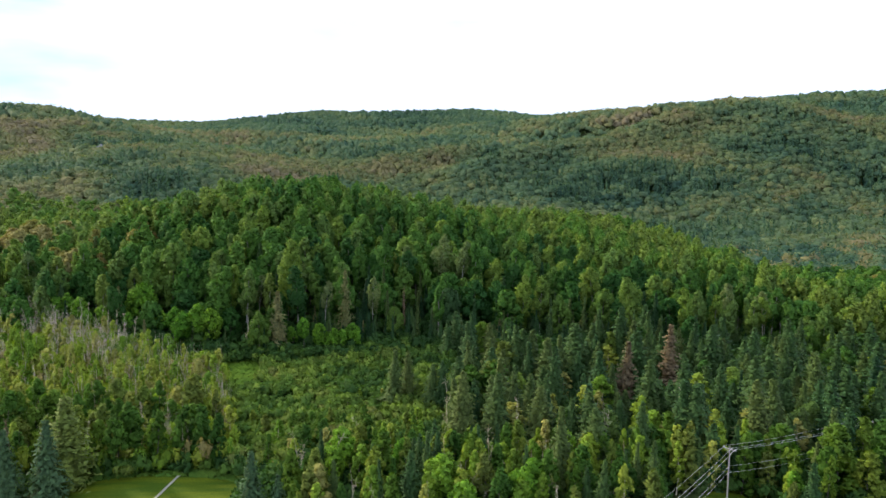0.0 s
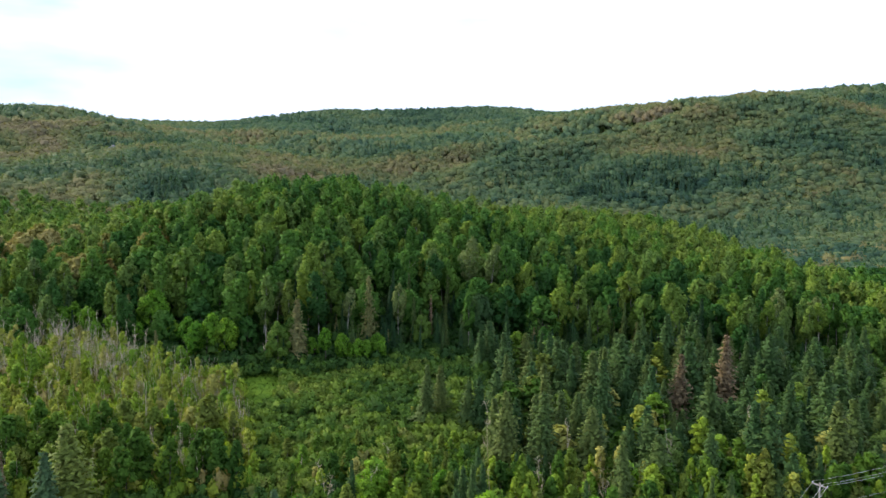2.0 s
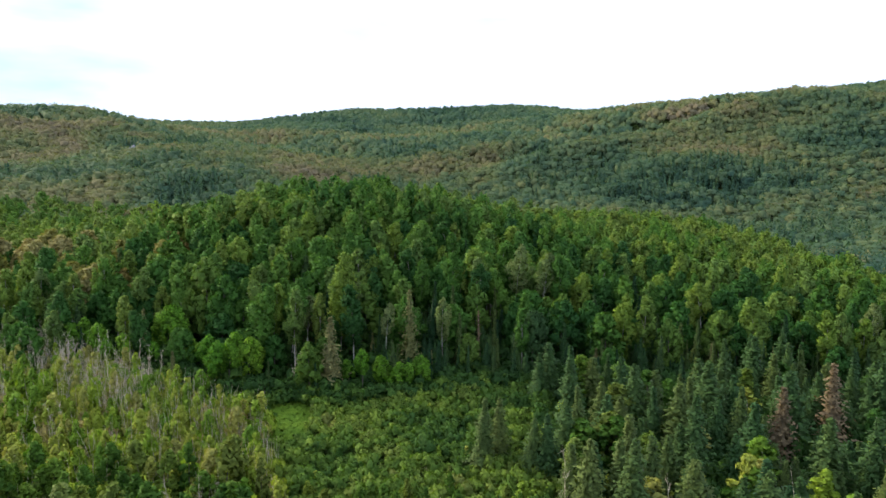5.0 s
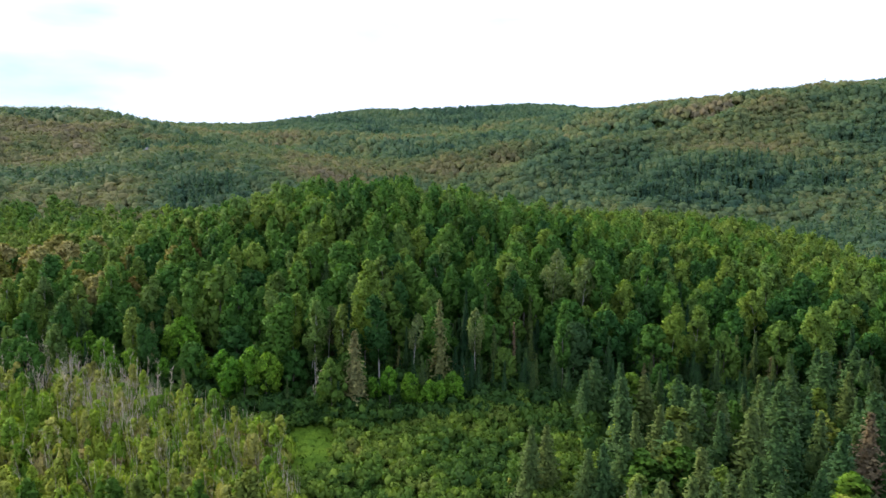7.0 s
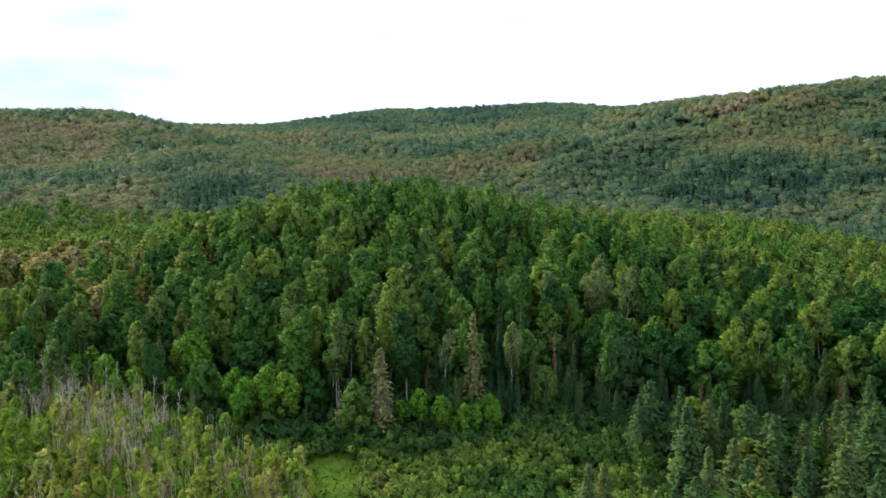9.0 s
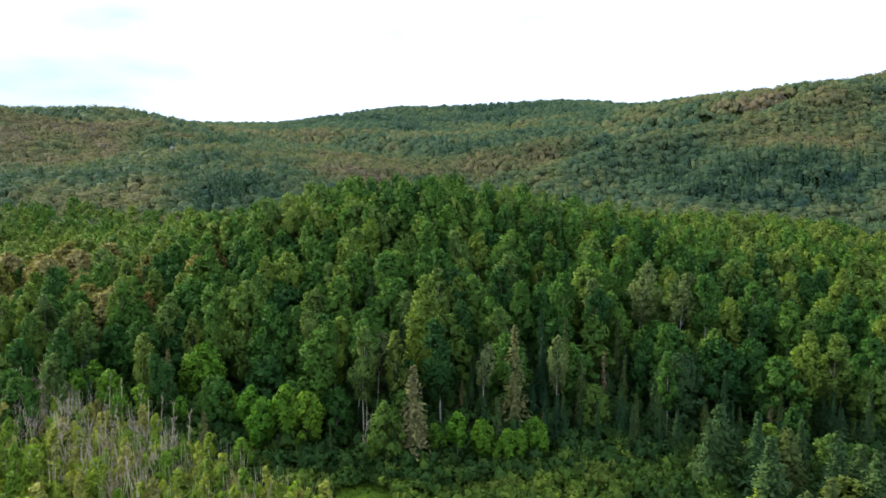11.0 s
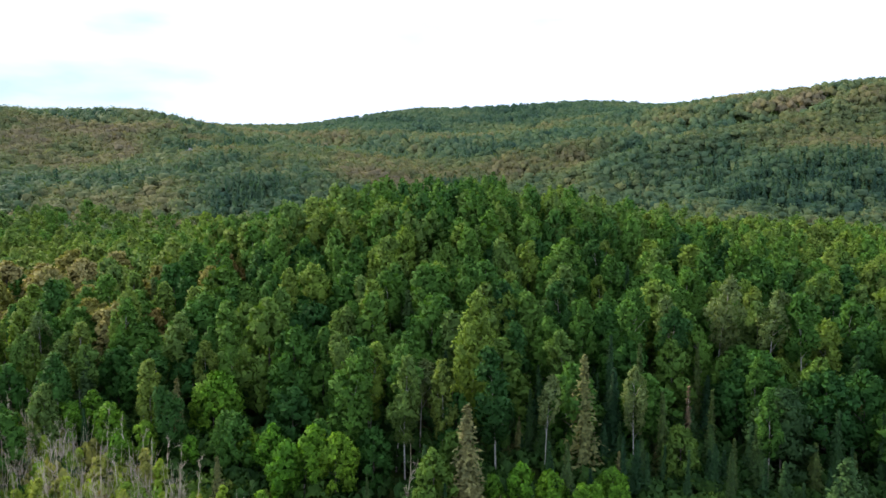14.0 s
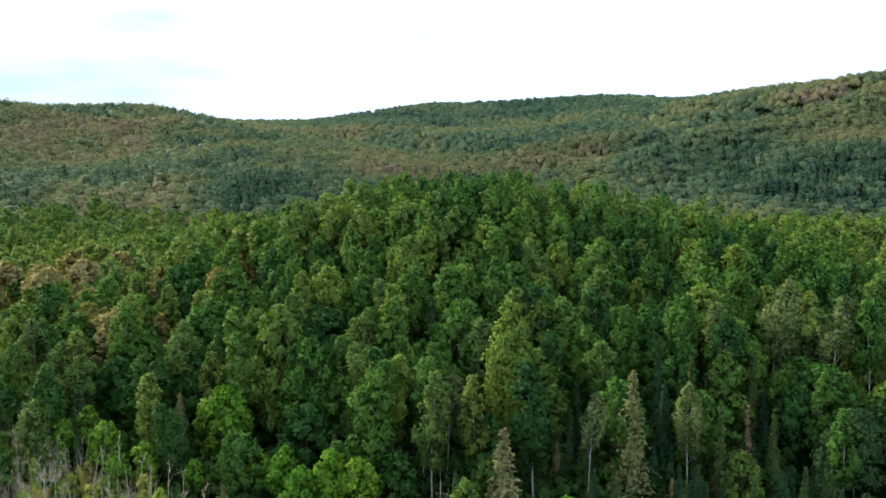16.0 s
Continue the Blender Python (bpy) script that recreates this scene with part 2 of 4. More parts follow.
def ground_material():
    m, n, l, b = shader("forest_floor")
    geo = n.new("ShaderNodeNewGeometry")
    big = noise_node(n, l, geo.outputs["Position"], 0.045, 4.0)
    fine = noise_node(n, l, geo.outputs["Position"], 1.4, 5.0)
    r = ramp_node(n, [(0.35, (0.040, 0.060, 0.020)), (0.5, (0.055, 0.095, 0.022)), (0.7, (0.085, 0.085, 0.035))])
    l.new(big.outputs[0], r.inputs[0])
    f = ramp_node(n, [(0.3, (0.6, 0.62, 0.55)), (0.7, (1.3, 1.25, 1.1))])
    l.new(fine.outputs[0], f.inputs[0])
    l.new(mixed(n, l, "MULTIPLY", 1.0, r.outputs[0], f.outputs[0]), b.inputs["Base Color"])
    b.inputs["Roughness"].default_value = 0.95
    b.inputs["Specular IOR Level"].default_value = 0.1
    bp = n.new("ShaderNodeBump")
    bp.inputs["Strength"].default_value, bp.inputs["Distance"].default_value = 0.8, 0.2
    l.new(fine.outputs[0], bp.inputs["Height"])
    l.new(bp.outputs[0], b.inputs["Normal"])
    return m


gx, gy = graded(-3600, 3600, -110, 130, 2.5, 1.09), graded(-3000, 3900, 30, 250, 2.5, 1.06)
GX, GY = np.meshgrid(gx, gy)
gv = np.stack([GX, GY, ground_z(GX, GY)], -1).reshape(-1, 3)
gi = np.arange(len(gx) * len(gy)).reshape(len(gy), len(gx))
gf = np.stack([gi[:-1, :-1], gi[:-1, 1:], gi[1:, 1:], gi[1:, :-1]], -1).reshape(-1, 4)
tagged(new("ground", mesh_from("ground", gv, gf, ground_material())), "dark green and brown forest floor of valley and hills", "ground", kind="structure")

# ---- trees: shapes ----
def unit(v):
    return v / np.maximum(np.linalg.norm(v, axis=-1, keepdims=True), 1e-9)


def leaf_scraps(rng, centre, normal, size, long=1.5, soft=None, edge=0.8, keen=0.26):
    """Small three-cornered leaf sprays at centre, facing about normal. Returns vertices, normals."""
    n = len(centre)
    nn = unit(normal + rng.normal(0, edge, (n, 3)))
    t = unit(np.cross(nn, rng.normal(0, 1, (n, 3))))
    b = np.cross(nn, t)
    s = np.asarray(size).reshape(-1, 1) * rng.uniform(0.6, 1.4, (n, 1))
    j = rng.uniform(0.7, 1.3, (n, 3))
    v = np.stack([centre + s * 0.5 * long * j[:, :1] * t, centre - s * 0.45 * long * t + s * 0.5 * j[:, 1:2] * b, centre - s * 0.3 * long * t - s * 0.5 * j[:, 2:] * b], 1)
    nm = unit(keen * nn + (1 - keen) * unit(normal if soft is None else soft))
    return v.reshape(-1, 3), np.repeat(nm, 3, 0), np.arange(3 * n).reshape(-1, 3)


def ball(level):
    bm = bmesh.new()
    bmesh.ops.create_icosphere(bm, subdivisions=level, radius=1)
    v = np.array([x.co[:] for x in bm.verts])
    f = np.array([[q.index for q in x.verts] for x in bm.faces])
    bm.free()
    return v, f


BALLS = {1: ball(1), 2: ball(2)}


def clump(rng, centre, radii, lean, level):
    """An uneven bulge of foliage. Returns vertices, normals, faces."""
    u, f = BALLS[level]
    rough = rng.uniform(0.62, 1.24, (len(u), 1))
    v = centre + u * rough * radii
    return v, unit(u + lean), f


def stacked(parts):
    v, nm, f, base = [], [], [], 0
    for a, b, c in parts:
        v.append(a)
        nm.append(b)
        f.append(c + base)
        base += len(a)
    return np.concatenate(v), np.concatenate(nm), np.concatenate(f)


def tube(points, radii, sides=6):
    """A tapered tube of quads along points."""
    p = np.asarray(points, float)
    rings = []
    for i, (c, r) in enumerate(zip(p, radii)):
        d = unit(p[min(i + 1, len(p) - 1)] - p[max(i - 1, 0)])
        u = unit(np.cross(d, (0.31, 0.95, 0.05)))
        w = np.cross(d, u)
        a = np.linspace(0, 2 * np.pi, sides, endpoint=False)[:, None]
        rings.append(c + r * (np.cos(a) * u + np.sin(a) * w))
    v = np.concatenate(rings)
    f = []
    for i in range(len(p) - 1):
        for k in range(sides):
            k2 = (k + 1) % sides
            f.append((i * sides + k, i * sides + k2, (i + 1) * sides + k2, (i + 1) * sides + k))
    return v, np.array(f)


def joined(pieces):
    v, f, base = [], [], 0
    for a, b in pieces:
        v.append(a)
        f.append(b + base)
        base += len(a)
    return np.concatenate(v), np.concatenate(f)


def broadleaf(seed, height, crown_from, radius, lobes, leaves, size, trunk_r, lean=0.4, top=0.75, tall=1.15, core=0.7, lump=1.0):
    """Trunk and limb tubes, and a crown of leaf clumps gathered on uneven lobes. Returns (trunk v, f), (crown v, normals)."""
    rng = np.random.default_rng(seed)
    off = rng.normal(0, lean, 2)
    path = np.array([[off[0] * t * t + 0.12 * np.sin(5 * t + seed), off[1] * t * t + 0.12 * np.cos(4 * t + seed), t * height * 0.93] for t in np.linspace(0, 1, 7)])
    path[:, :2] -= path[0, :2]
    pieces = [tube(path, trunk_r * np.array([1.25, 0.95, 0.85, 0.7, 0.5, 0.3, 0.12]))]
    axis = lambda z: np.array([np.interp(z, path[:, 2], path[:, 0]), np.interp(z, path[:, 2], path[:, 1]), z])
    cents, rads = [], []
    for i in range(lobes):
        u = ((i + 0.5) / lobes) ** 0.85
        h = crown_from + (1 - crown_from) * u
        wide = max(radius * np.sin(np.pi * (0.12 + 0.86 * u) ** top) ** 0.62, 0.16 * radius)
        a = 2.4 * i + rng.uniform(-0.8, 0.8)
        r = lump * radius * rng.uniform(0.15, 0.42) * (0.6 + 0.4 * wide / radius)
        d = max(wide - r * 0.8, 0) * rng.uniform(0.35, 1.0) ** 0.5 * rng.uniform(0.8, 1.3)
        c = axis(h * height) + np.array([np.cos(a) * d, np.sin(a) * d, rng.normal(0, 0.02 * height)])
        c[2] = min(c[2], height - r * 0.9)
        cents.append(c)
        rads.append(r)
        if i % max(2, lobes // 6) == 0 and d > 0.3:
            s = axis(max(h - 0.1, crown_from * 0.85) * height)
            pieces.append(tube([s, (s + c) / 2 + (0, 0, 0.05 * d), c], trunk_r * np.array([0.38, 0.26, 0.1]), 4))
    cents, rads = np.array(cents), np.array(rads)
    parts = []
    heart, girth = axis((crown_from + 0.38 * (1 - crown_from)) * height), np.array((radius, radius, 0.5 * (1 - crown_from) * height))
    for c, r in zip(cents, rads):
        out = unit((c - heart) / girth)
        parts.append(clump(rng, c, r * core * np.array((1, 1, tall)), 0.9 * out + np.array((0, 0, 0.2)), 1))
    w = rads ** 2 / np.sum(rads ** 2)
    pick = rng.choice(len(rads), leaves, p=w)
    d = unit(rng.normal(0, 1, (leaves, 3)) + 0.5 * unit(cents[pick] - heart) + (0, 0, 0.3))
    c = cents[pick] + d * rads[pick][:, None] * rng.uniform(0.62, 1.28, (leaves, 1)) * (1, 1, tall)
    out = unit((c - heart) / girth)
    parts.append(leaf_scraps(rng, c, d, size, soft=0.8 * d + 1.0 * out + np.array((0, 0, 0.2))))
    return joined(pieces), stacked(parts)


def conifer(seed, height, radius, tiers, arms, size, bare=0.08, droop=0.25, ragged=0.25, trunk_r=0.17, dens=4, core=0.55, full=0.85):
    """Whorls of drooping needle sprays on a straight trunk."""
    rng = np.random.default_rng(seed)
    pieces = [tube([(0, 0, 0), (0.05, 0, height * 0.5), (0, 0.04, height * 0.985)], trunk_r * np.array([1.2, 0.7, 0.1]), 6)]
    cs, ns, ss, soft, parts = [], [], [], [], []
    for i in range(tiers):
        u = (i + 0.5) / tiers
        z0 = height * (bare + (0.985 - bare) * u)
        reach = radius * ((1 - u) ** full * 0.95 + 0.05) * rng.uniform(1 - ragged, 1 + ragged * 0.6)
        if u < 0.12:
            reach *= 0.75
        count = max(4, int(arms * (1 - 0.4 * u)))
        if core and i % 2 == 0:
            parts.append(clump(rng, np.array((0, 0, z0)), np.array((reach * core, reach * core, height / tiers * 1.3)), np.array((0, 0, 0.25)), 1))
        for k in range(count):
            a = 2 * np.pi * (k + rng.uniform(-0.3, 0.3)) / count + i * 1.1
            ln = reach * rng.uniform(0.7, 1.15)
            d = np.array([np.cos(a), np.sin(a), 0])
            for j in range(dens):
                t = (j + rng.uniform(0.3, 0.9)) / dens
                c = d * ln * t + (0, 0, z0 + rng.normal(0, 0.12) - droop * ln * t * t)
                cs.append(c + rng.normal(0, 0.07, 3) * (1, 1, 0.6))
                ns.append(d * 0.55 + (0, 0, 0.8))
                soft.append(d * 0.9 + np.array((0, 0, 0.5)))
                ss.append(size * (0.75 + 0.5 * (1 - u)) * (1.1 - 0.35 * t))
    parts.append(leaf_scraps(rng, np.array(cs), unit(np.array(ns)), np.array(ss), 2.2, soft=np.array(soft), edge=0.45))
    return joined(pieces), stacked(parts)


def snag(seed, height, radius, limbs, trunk_r=0.05):
    """A dead bare trunk with crooked upright limbs and fans of fine twigs."""
    rng = np.random.default_rng(seed)
    path = np.array([[0.4 * np.sin(3 * t + seed) * t, 0.4 * np.cos(2.3 * t + seed) * t, t * height] for t in np.linspace(0, 1, 6)])
    trunk = tube(path, trunk_r * np.array([1.2, 0.9, 0.75, 0.55, 0.35, 0.1]))
    out = []
    for i in range(limbs):
        u = rng.uniform(0.15, 0.92)
        s = np.array([np.interp(u * height, path[:, 2], path[:, 0]), np.interp(u * height, path[:, 2], path[:, 1]), u * height])
        a, ln = rng.uniform(0, 6.28), radius * rng.uniform(0.4, 1.0) * (1.2 - 0.6 * u)
        d = np.array([np.cos(a), np.sin(a), rng.uniform(0.6, 2.0)])
        m = s + d * ln * 0.5 + rng.normal(0, 0.1 * ln, 3)
        e = s + d * ln + (0, 0, 0.3 * ln)
        pieces = [tube([s, m, e], trunk_r * np.array([0.5, 0.36, 0.16]), 4)]
        for q in range(11):
            g = m + (e - m) * rng.uniform(-0.6, 0.9)
            pieces.append(tube([g, g + rng.normal(0, 0.42, 3) * ln + (0, 0, 0.4 * ln)], trunk_r * np.array([0.26, 0.13]), 3))
        out.append(joined(pieces))
    return trunk, out


KINDS = {}


def kind(name, label, category, group, shapes, bark, leaves, crown="crown", nominal=18.0):
    KINDS[name] = dict(label=label, category=category, group=group, shapes=shapes, bark=bark, leaves=leaves, crown=crown, nominal=nominal, made={}, count=0)


def plant(name, x, y, height, variant=None, widen=1.0, turn=None, label="", sink=0.15):
    """One tree of a kind at its place; the first of each shape is built, the rest are copies of it."""
    k = KINDS[name]
    k["count"] += 1
    i = k["count"] % len(k["shapes"]) if variant is None else variant
    s = height / k["nominal"]
    tilt = 0.14 if name == "dead_tree" else 0.03
    m = Matrix.LocRotScale((x, y, float(ground_z(x, y)) - sink), Euler((random.uniform(-tilt, tilt), random.uniform(-tilt, tilt), random.uniform(0, 6.28) if turn is None else turn)), (s * widen, s * widen, s))
    if i not in k["made"]:
        stem, top = k["shapes"][i]()
        root = new(name)
        t = new("trunk", mesh_from("trunk", *stem, k["bark"]))
        t.parent = root
        if k["crown"] == "crown":
            new("crown", mesh_from("crown", top[0], top[2], k["leaves"], top[1])).parent = root
        else:
            for limb in top:
                new(k["crown"], mesh_from(k["crown"], *limb, k["bark"])).parent = root
        tagged(root, label or k["label"], k["category"], k["group"])
        root.matrix_basis = m
        k["made"][i] = root
        return root
    ob = copy_thing(k["made"][i], m)
    ob.matrix_basis = m
    return tagged(ob, label or k["label"])


HILL = "trees of the hill"
A = lambda s, n, r=2.5, cf=0.38, lobes=44, sz=0.40, core=0.72: (lambda: broadleaf(s, 18, cf, r, lobes, n, sz, 0.12, lean=0.9, top=1.05, tall=1.45, core=core))
kind("aspen", "tall green aspen with a pale slender trunk", "tree", HILL, [A(1, 3500, 2.5, 0.26, 48), A(2, 3300, 2.2, 0.32, 42), A(3, 3700, 2.8, 0.2, 54), A(4, 3000, 2.0, 0.38, 38), A(5, 3800, 3.0, 0.28, 58)], M_WHITEBARK, M_ASPEN)
kind("front_aspen", "tall green aspen with a white trunk at the wood's edge", "tree", "trees at the wood's edge", [A(11, 4600, 2.6, 0.24, 52, 0.33, 0.55), A(12, 3800, 2.1, 0.34, 44, 0.33, 0.55), A(13, 5200, 2.9, 0.18, 60, 0.33, 0.55), A(14, 3000, 1.9, 0.4, 36, 0.33, 0.5), A(15, 2700, 2.3, 0.56, 34, 0.33, 0.5)], M_WHITEBARK, M_ASPEN)
kind("pale_aspen", "tall aspen with sparse pale grey-green leaves", "tree", "trees of the hill", [A(21, 2600, 2.5, 0.45, 36, 0.30, 0.3), A(22, 1900, 2.0, 0.55, 28, 0.30, 0.3)], M_WHITEBARK, M_PALE)
R = lambda s, n, r=3.6, cf=0.16, lobes=56, sz=0.42: (lambda: broadleaf(s, 14, cf, r, lobes, n, sz, 0.17, lean=0.4, top=0.9, tall=1.1, core=0.72, lump=0.8))
kind("maple", "broad round-crowned green maple", "tree", HILL, [R(31, 4200), R(32, 4600, 4.1), R(33, 3900, 3.2), R(34, 4200, 3.8, 0.22, 46)], M_GREYBARK, M_ROUND, nominal=14.0)
kind("tan_maple", "round-crowned tree with faded tan leaves", "tree", HILL, [R(41, 4000), R(42, 4000, 3.4)], M_GREYBARK, M_TAN, nominal=14.0)
kind("willow", "large drooping grey-green willow at the wood's edge", "tree", "trees at the wood's edge", [R(51, 9400, 4.4, 0.05, 80, 0.34)], M_GREYBARK, M_WILLOW, nominal=14.0)
Y = lambda s, n, r=2.0, cf=0.22, lobes=28, sz=0.28, core=0.6: (lambda: broadleaf(s, 8, cf, r, lobes, n, sz, 0.08, lean=0.35, top=0.7, tall=1.25, core=core))
kind("young_maple", "young broadleaf tree with bright green leaves", "tree", "young trees at the wood's edge", [Y(61, 2600, 2.0, 0.36), Y(62, 2200, 1.7, 0.44, 24), Y(63, 1800, 1.5, 0.5, 20), Y(64, 3000, 2.3, 0.3, 32)], M_GREYBARK, M_BRIGHT, nominal=8.0)
kind("thicket_tree", "slender young tree of the thicket with olive leaves", "tree", "trees of the thicket", [Y(71, 1900, 1.3, 0.12, 26), Y(72, 1700, 1.1, 0.15, 24), Y(73, 2000, 1.5, 0.1, 28), Y(74, 1300, 1.0, 0.2, 20, 0.26, 0.45)], M_DEADWOOD, M_OLIVE, nominal=8.0)
V = lambda s, n, r, cf, lobes: (lambda: broadleaf(s, 8, cf, r, lobes, n, 0.27, 0.07, lean=0.3, top=0.6, tall=1.3, core=0.62, lump=0.85))
kind("valley_tree", "small green broadleaf tree in the valley", "tree", "trees of the valley", [V(81, 2600, 1.6, 0.08, 40), V(82, 2300, 1.25, 0.1, 34), V(83, 2900, 1.9, 0.08, 44), V(84, 2000, 1.0, 0.15, 30), V(85, 2500, 1.5, 0.2, 36)], M_GREYBARK, M_VALLEY, nominal=8.0)
C = lambda s, r=2.2, tiers=26, arms=9, sz=0.42, bare=0.05, dens=5, droop=0.25, core=0.55, full=0.85, ragged=0.25: (lambda: conifer(s, 14, r, tiers, arms, sz, bare, droop, ragged, dens=dens, core=core, full=full))
kind("spruce", "dark green pointed spruce", "tree", "spruces", [C(91, 2.3, 32, 12, 0.30, 0.04, 7), C(92, 1.9, 32, 11, 0.30, 0.04, 7), C(93, 2.7, 32, 13, 0.32, 0.04, 8), C(94, 1.6, 30, 10, 0.28, 0.05, 6)], M_GREYBARK, M_SPRUCE, nominal=14.0)
kind("blue_spruce", "bluish green spruce by the lawn", "tree", "spruces", [C(95, 4.2, 22, 12, 0.5, 0.02, 8, 0.2), C(96, 3.8, 22, 12, 0.5, 0.02, 8, 0.2)], M_GREYBARK, M_BLUE, nominal=14.0)
kind("larch", "soft olive-green larch with an uneven outline", "tree", "conifers of the valley", [C(101, 2.9, 34, 14, 0.32, 0.02, 9, 0.16, 0.5, 0.82, 0.4), C(102, 2.5, 34, 13, 0.32, 0.02, 9, 0.22, 0.5, 0.9, 0.45), C(103, 3.2, 34, 14, 0.34, 0.02, 9, 0.16, 0.5, 0.76, 0.4)], M_GREYBARK, M_LARCH, nominal=14.0)
kind("faded_spruce", "ageing spruce with faded tan-green needles", "tree", "spruces", [C(111, 2.3, 30, 11, 0.34, 0.01, 7, 0.35, 0.42, 0.8, 0.5), C(112, 2.2, 26, 9, 0.34, 0.14, 6, 0.4, 0.3, 0.75, 0.6)], M_GREYBARK, M_FADED, nominal=14.0)
kind("olive_spruce", "olive-green spruce standing behind the lawn", "tree", "spruces", [C(115, 2.6, 30, 13, 0.34, 0.02, 8, 0.22, 0.5, 0.8, 0.35)], M_GREYBARK, M_OLIVE_SPRUCE, nominal=14.0)
kind("rust_spruce", "dead spruce with rust-brown needles", "tree", "spruces", [C(121, 2.3, 32, 12, 0.32, 0.05, 7, 0.2, 0.45, 0.8, 0.5), C(122, 0.9, 26, 7, 0.32, 0.02, 4)], M_DEADWOOD, M_RUST, nominal=14.0)
S = lambda s, r=2.0, limbs=10: (lambda: snag(s, 9, r, limbs))
kind("dead_tree", "bare dead tree with bleached grey branches", "tree", "dead trees", [S(131, 1.5, 6), S(132, 1.1, 5), S(133, 1.9, 7), S(134, 0.7, 5)], M_DEADWOOD, None, "branch", nominal=9.0)

# ---- where the trees stand ----
TAKEN = []


def free(x, y, d):
    return all((x - a) ** 2 + (y - b) ** 2 > (d * r) ** 2 and not (d > 1 and abs(x - a - 0.09 * (y - b)) < 1.1 * r and 0 < b - y < 6 * r - 6) for a, b, r in TAKEN)


def put(name, x, y, top=None, height=None, room=1.0, **k):
    """A tree that the eye singles out, by the height of its top above sea level or its own height."""
    TAKEN.append((x, y, room))
    return plant(name, x, y, height or top - float(ground_z(x, y)), **k)


def scatter(x0, x1, y0, y1, step, inside, seed, keep=1.7):
    """Jittered places inside a region, clear of the singled-out trees."""
    rng = random.Random(seed)
    y, row = y0, 0
    while y < y1:
        x = x0 + (row % 2) * step / 2
        while x < x1:
            px, py = x + rng.uniform(-0.42, 0.42) * step, y + rng.uniform(-0.42, 0.42) * step
            if inside(px, py) and free(px, py, keep):
                yield px, py, rng
            x += step
        y += step * 0.87
        row += 1


put("faded_spruce", -14.4, 120.5, 17.6, widen=1.55, room=1.7, variant=0)
put("faded_spruce", 1.0, 129.2, 21.8, widen=1.1, room=1.7, variant=1)
put("faded_spruce", -55.5, 133.7, 16.8, room=1.7, variant=0, widen=1.1)
put("faded_spruce", -44.5, 120.5, 11.0, variant=0, widen=1.25, room=1.4)
put("rust_spruce", 15.7, 133.2, 16.5, room=1.7, variant=1)
put("rust_spruce", 60.0, 93.0, 11.6, room=2.4, variant=0, widen=1.6)
put("rust_spruce", 71.0, 97.0, 14.2, room=2.4, variant=0, widen=1.5)
put("pale_aspen", 26.5, 151.5, 28.8, room=1.7, variant=0)
put("pale_aspen", 31.5, 146.0, 27.4, variant=1)
put("pale_aspen", 18.0, 149.0, 26.0, variant=1)
put("front_aspen", -10.6, 128.5, 22.2, room=1.7, variant=1, widen=1.2)
put("front_aspen", -22.5, 127.0, 22.0, room=1.7, variant=3)
put("front_aspen", -14.0, 134.5, 28.0, variant=0, widen=0.95)
put("front_aspen", -17.9, 129.0, 20.5, variant=3)
put("front_aspen", -31.0, 128.5, 21.6, variant=2, widen=1.1, room=1.6)
put("maple", -44.4, 141.0, 26.4, variant=1, widen=0.85, room=2.2)
put("maple", -39.5, 137.0, 23.0, variant=3, widen=0.85, room=1.6)
put("front_aspen", -75.2, 145.3, 22.8, variant=1)
put("front_aspen", -62.8, 138.2, 20.0, variant=1, widen=0.9)
put("spruce", -64.8, 154.0, 20.0, variant=2)
put("spruce", -56.0, 149.0, 20.5, variant=0)
put("spruce", 10.5, 138.3, 21.2, variant=0, widen=0.75)
put("spruce", 6.5, 139.5, 22.1, variant=1, widen=0.8)
put("front_aspen", 10.9, 144.5, 27.6, variant=4)
put("front_aspen", 16.0, 144.0, 24.6, variant=4, widen=1.05, room=1.4)
put("front_aspen", 36.4, 143.5, 26.9, variant=4, room=1.4)
put("maple", 34.6, 136.5, 19.4, variant=2, widen=0.85, room=1.4)
put("maple", 24.8, 144.5, 17.5, variant=0, widen=0.8)
put("front_aspen", 0.1, 146.0, 23.4, variant=2, widen=0.9)
put("front_aspen", -3.2, 157.0, 27.0, variant=2)
put("pale_aspen", -4.3, 128.8, 18.6, variant=1, widen=0.9)
put("dead_tree", -22.1, 121.3, 14.0, variant=1)
put("willow", 27.0, 130.0, 16.6, room=1.7)
put("larch", 33.4, 129.0, 14.6, variant=1)
for cx, cy, ct in ((70.3, 103.4, 9.9), (80.3, 101.0, 10.6), (39.3, 117.6, 11.0), (46.2, 121.0, 7.6), (100.7, 124.5, 13.4), (85.6, 98.5, 6.0), (69.6, 121.5, 13.8), (24.6, 124.0, 9.8), (44.0, 113.2, 8.6), (50.0, 109.0, 9.2), (63.5, 108.0, 10.5), (55.0, 114.0, 11.0)):
    put("larch", cx, cy, ct, widen=1.2, room=1.5)
put("spruce", 51.2, 121.8, 13.5, room=1.7, variant=0)
put("front_aspen", -83.4, 153.5, 24.0, variant=0)
for tx, ty, tt in ((-97.0, 171.0, 26.0), (-89.0, 182.0, 28.0), (-103.0, 177.0, 26.0), (-108.0, 169.0, 25.0), (-94.0, 177.0, 27.0), (-101.0, 186.0, 28.0), (-113.0, 180.0, 26.0), (-119.0, 173.0, 25.0)):
    put("tan_maple", tx, ty, tt + 2.0, widen=1.1, room=2.2)
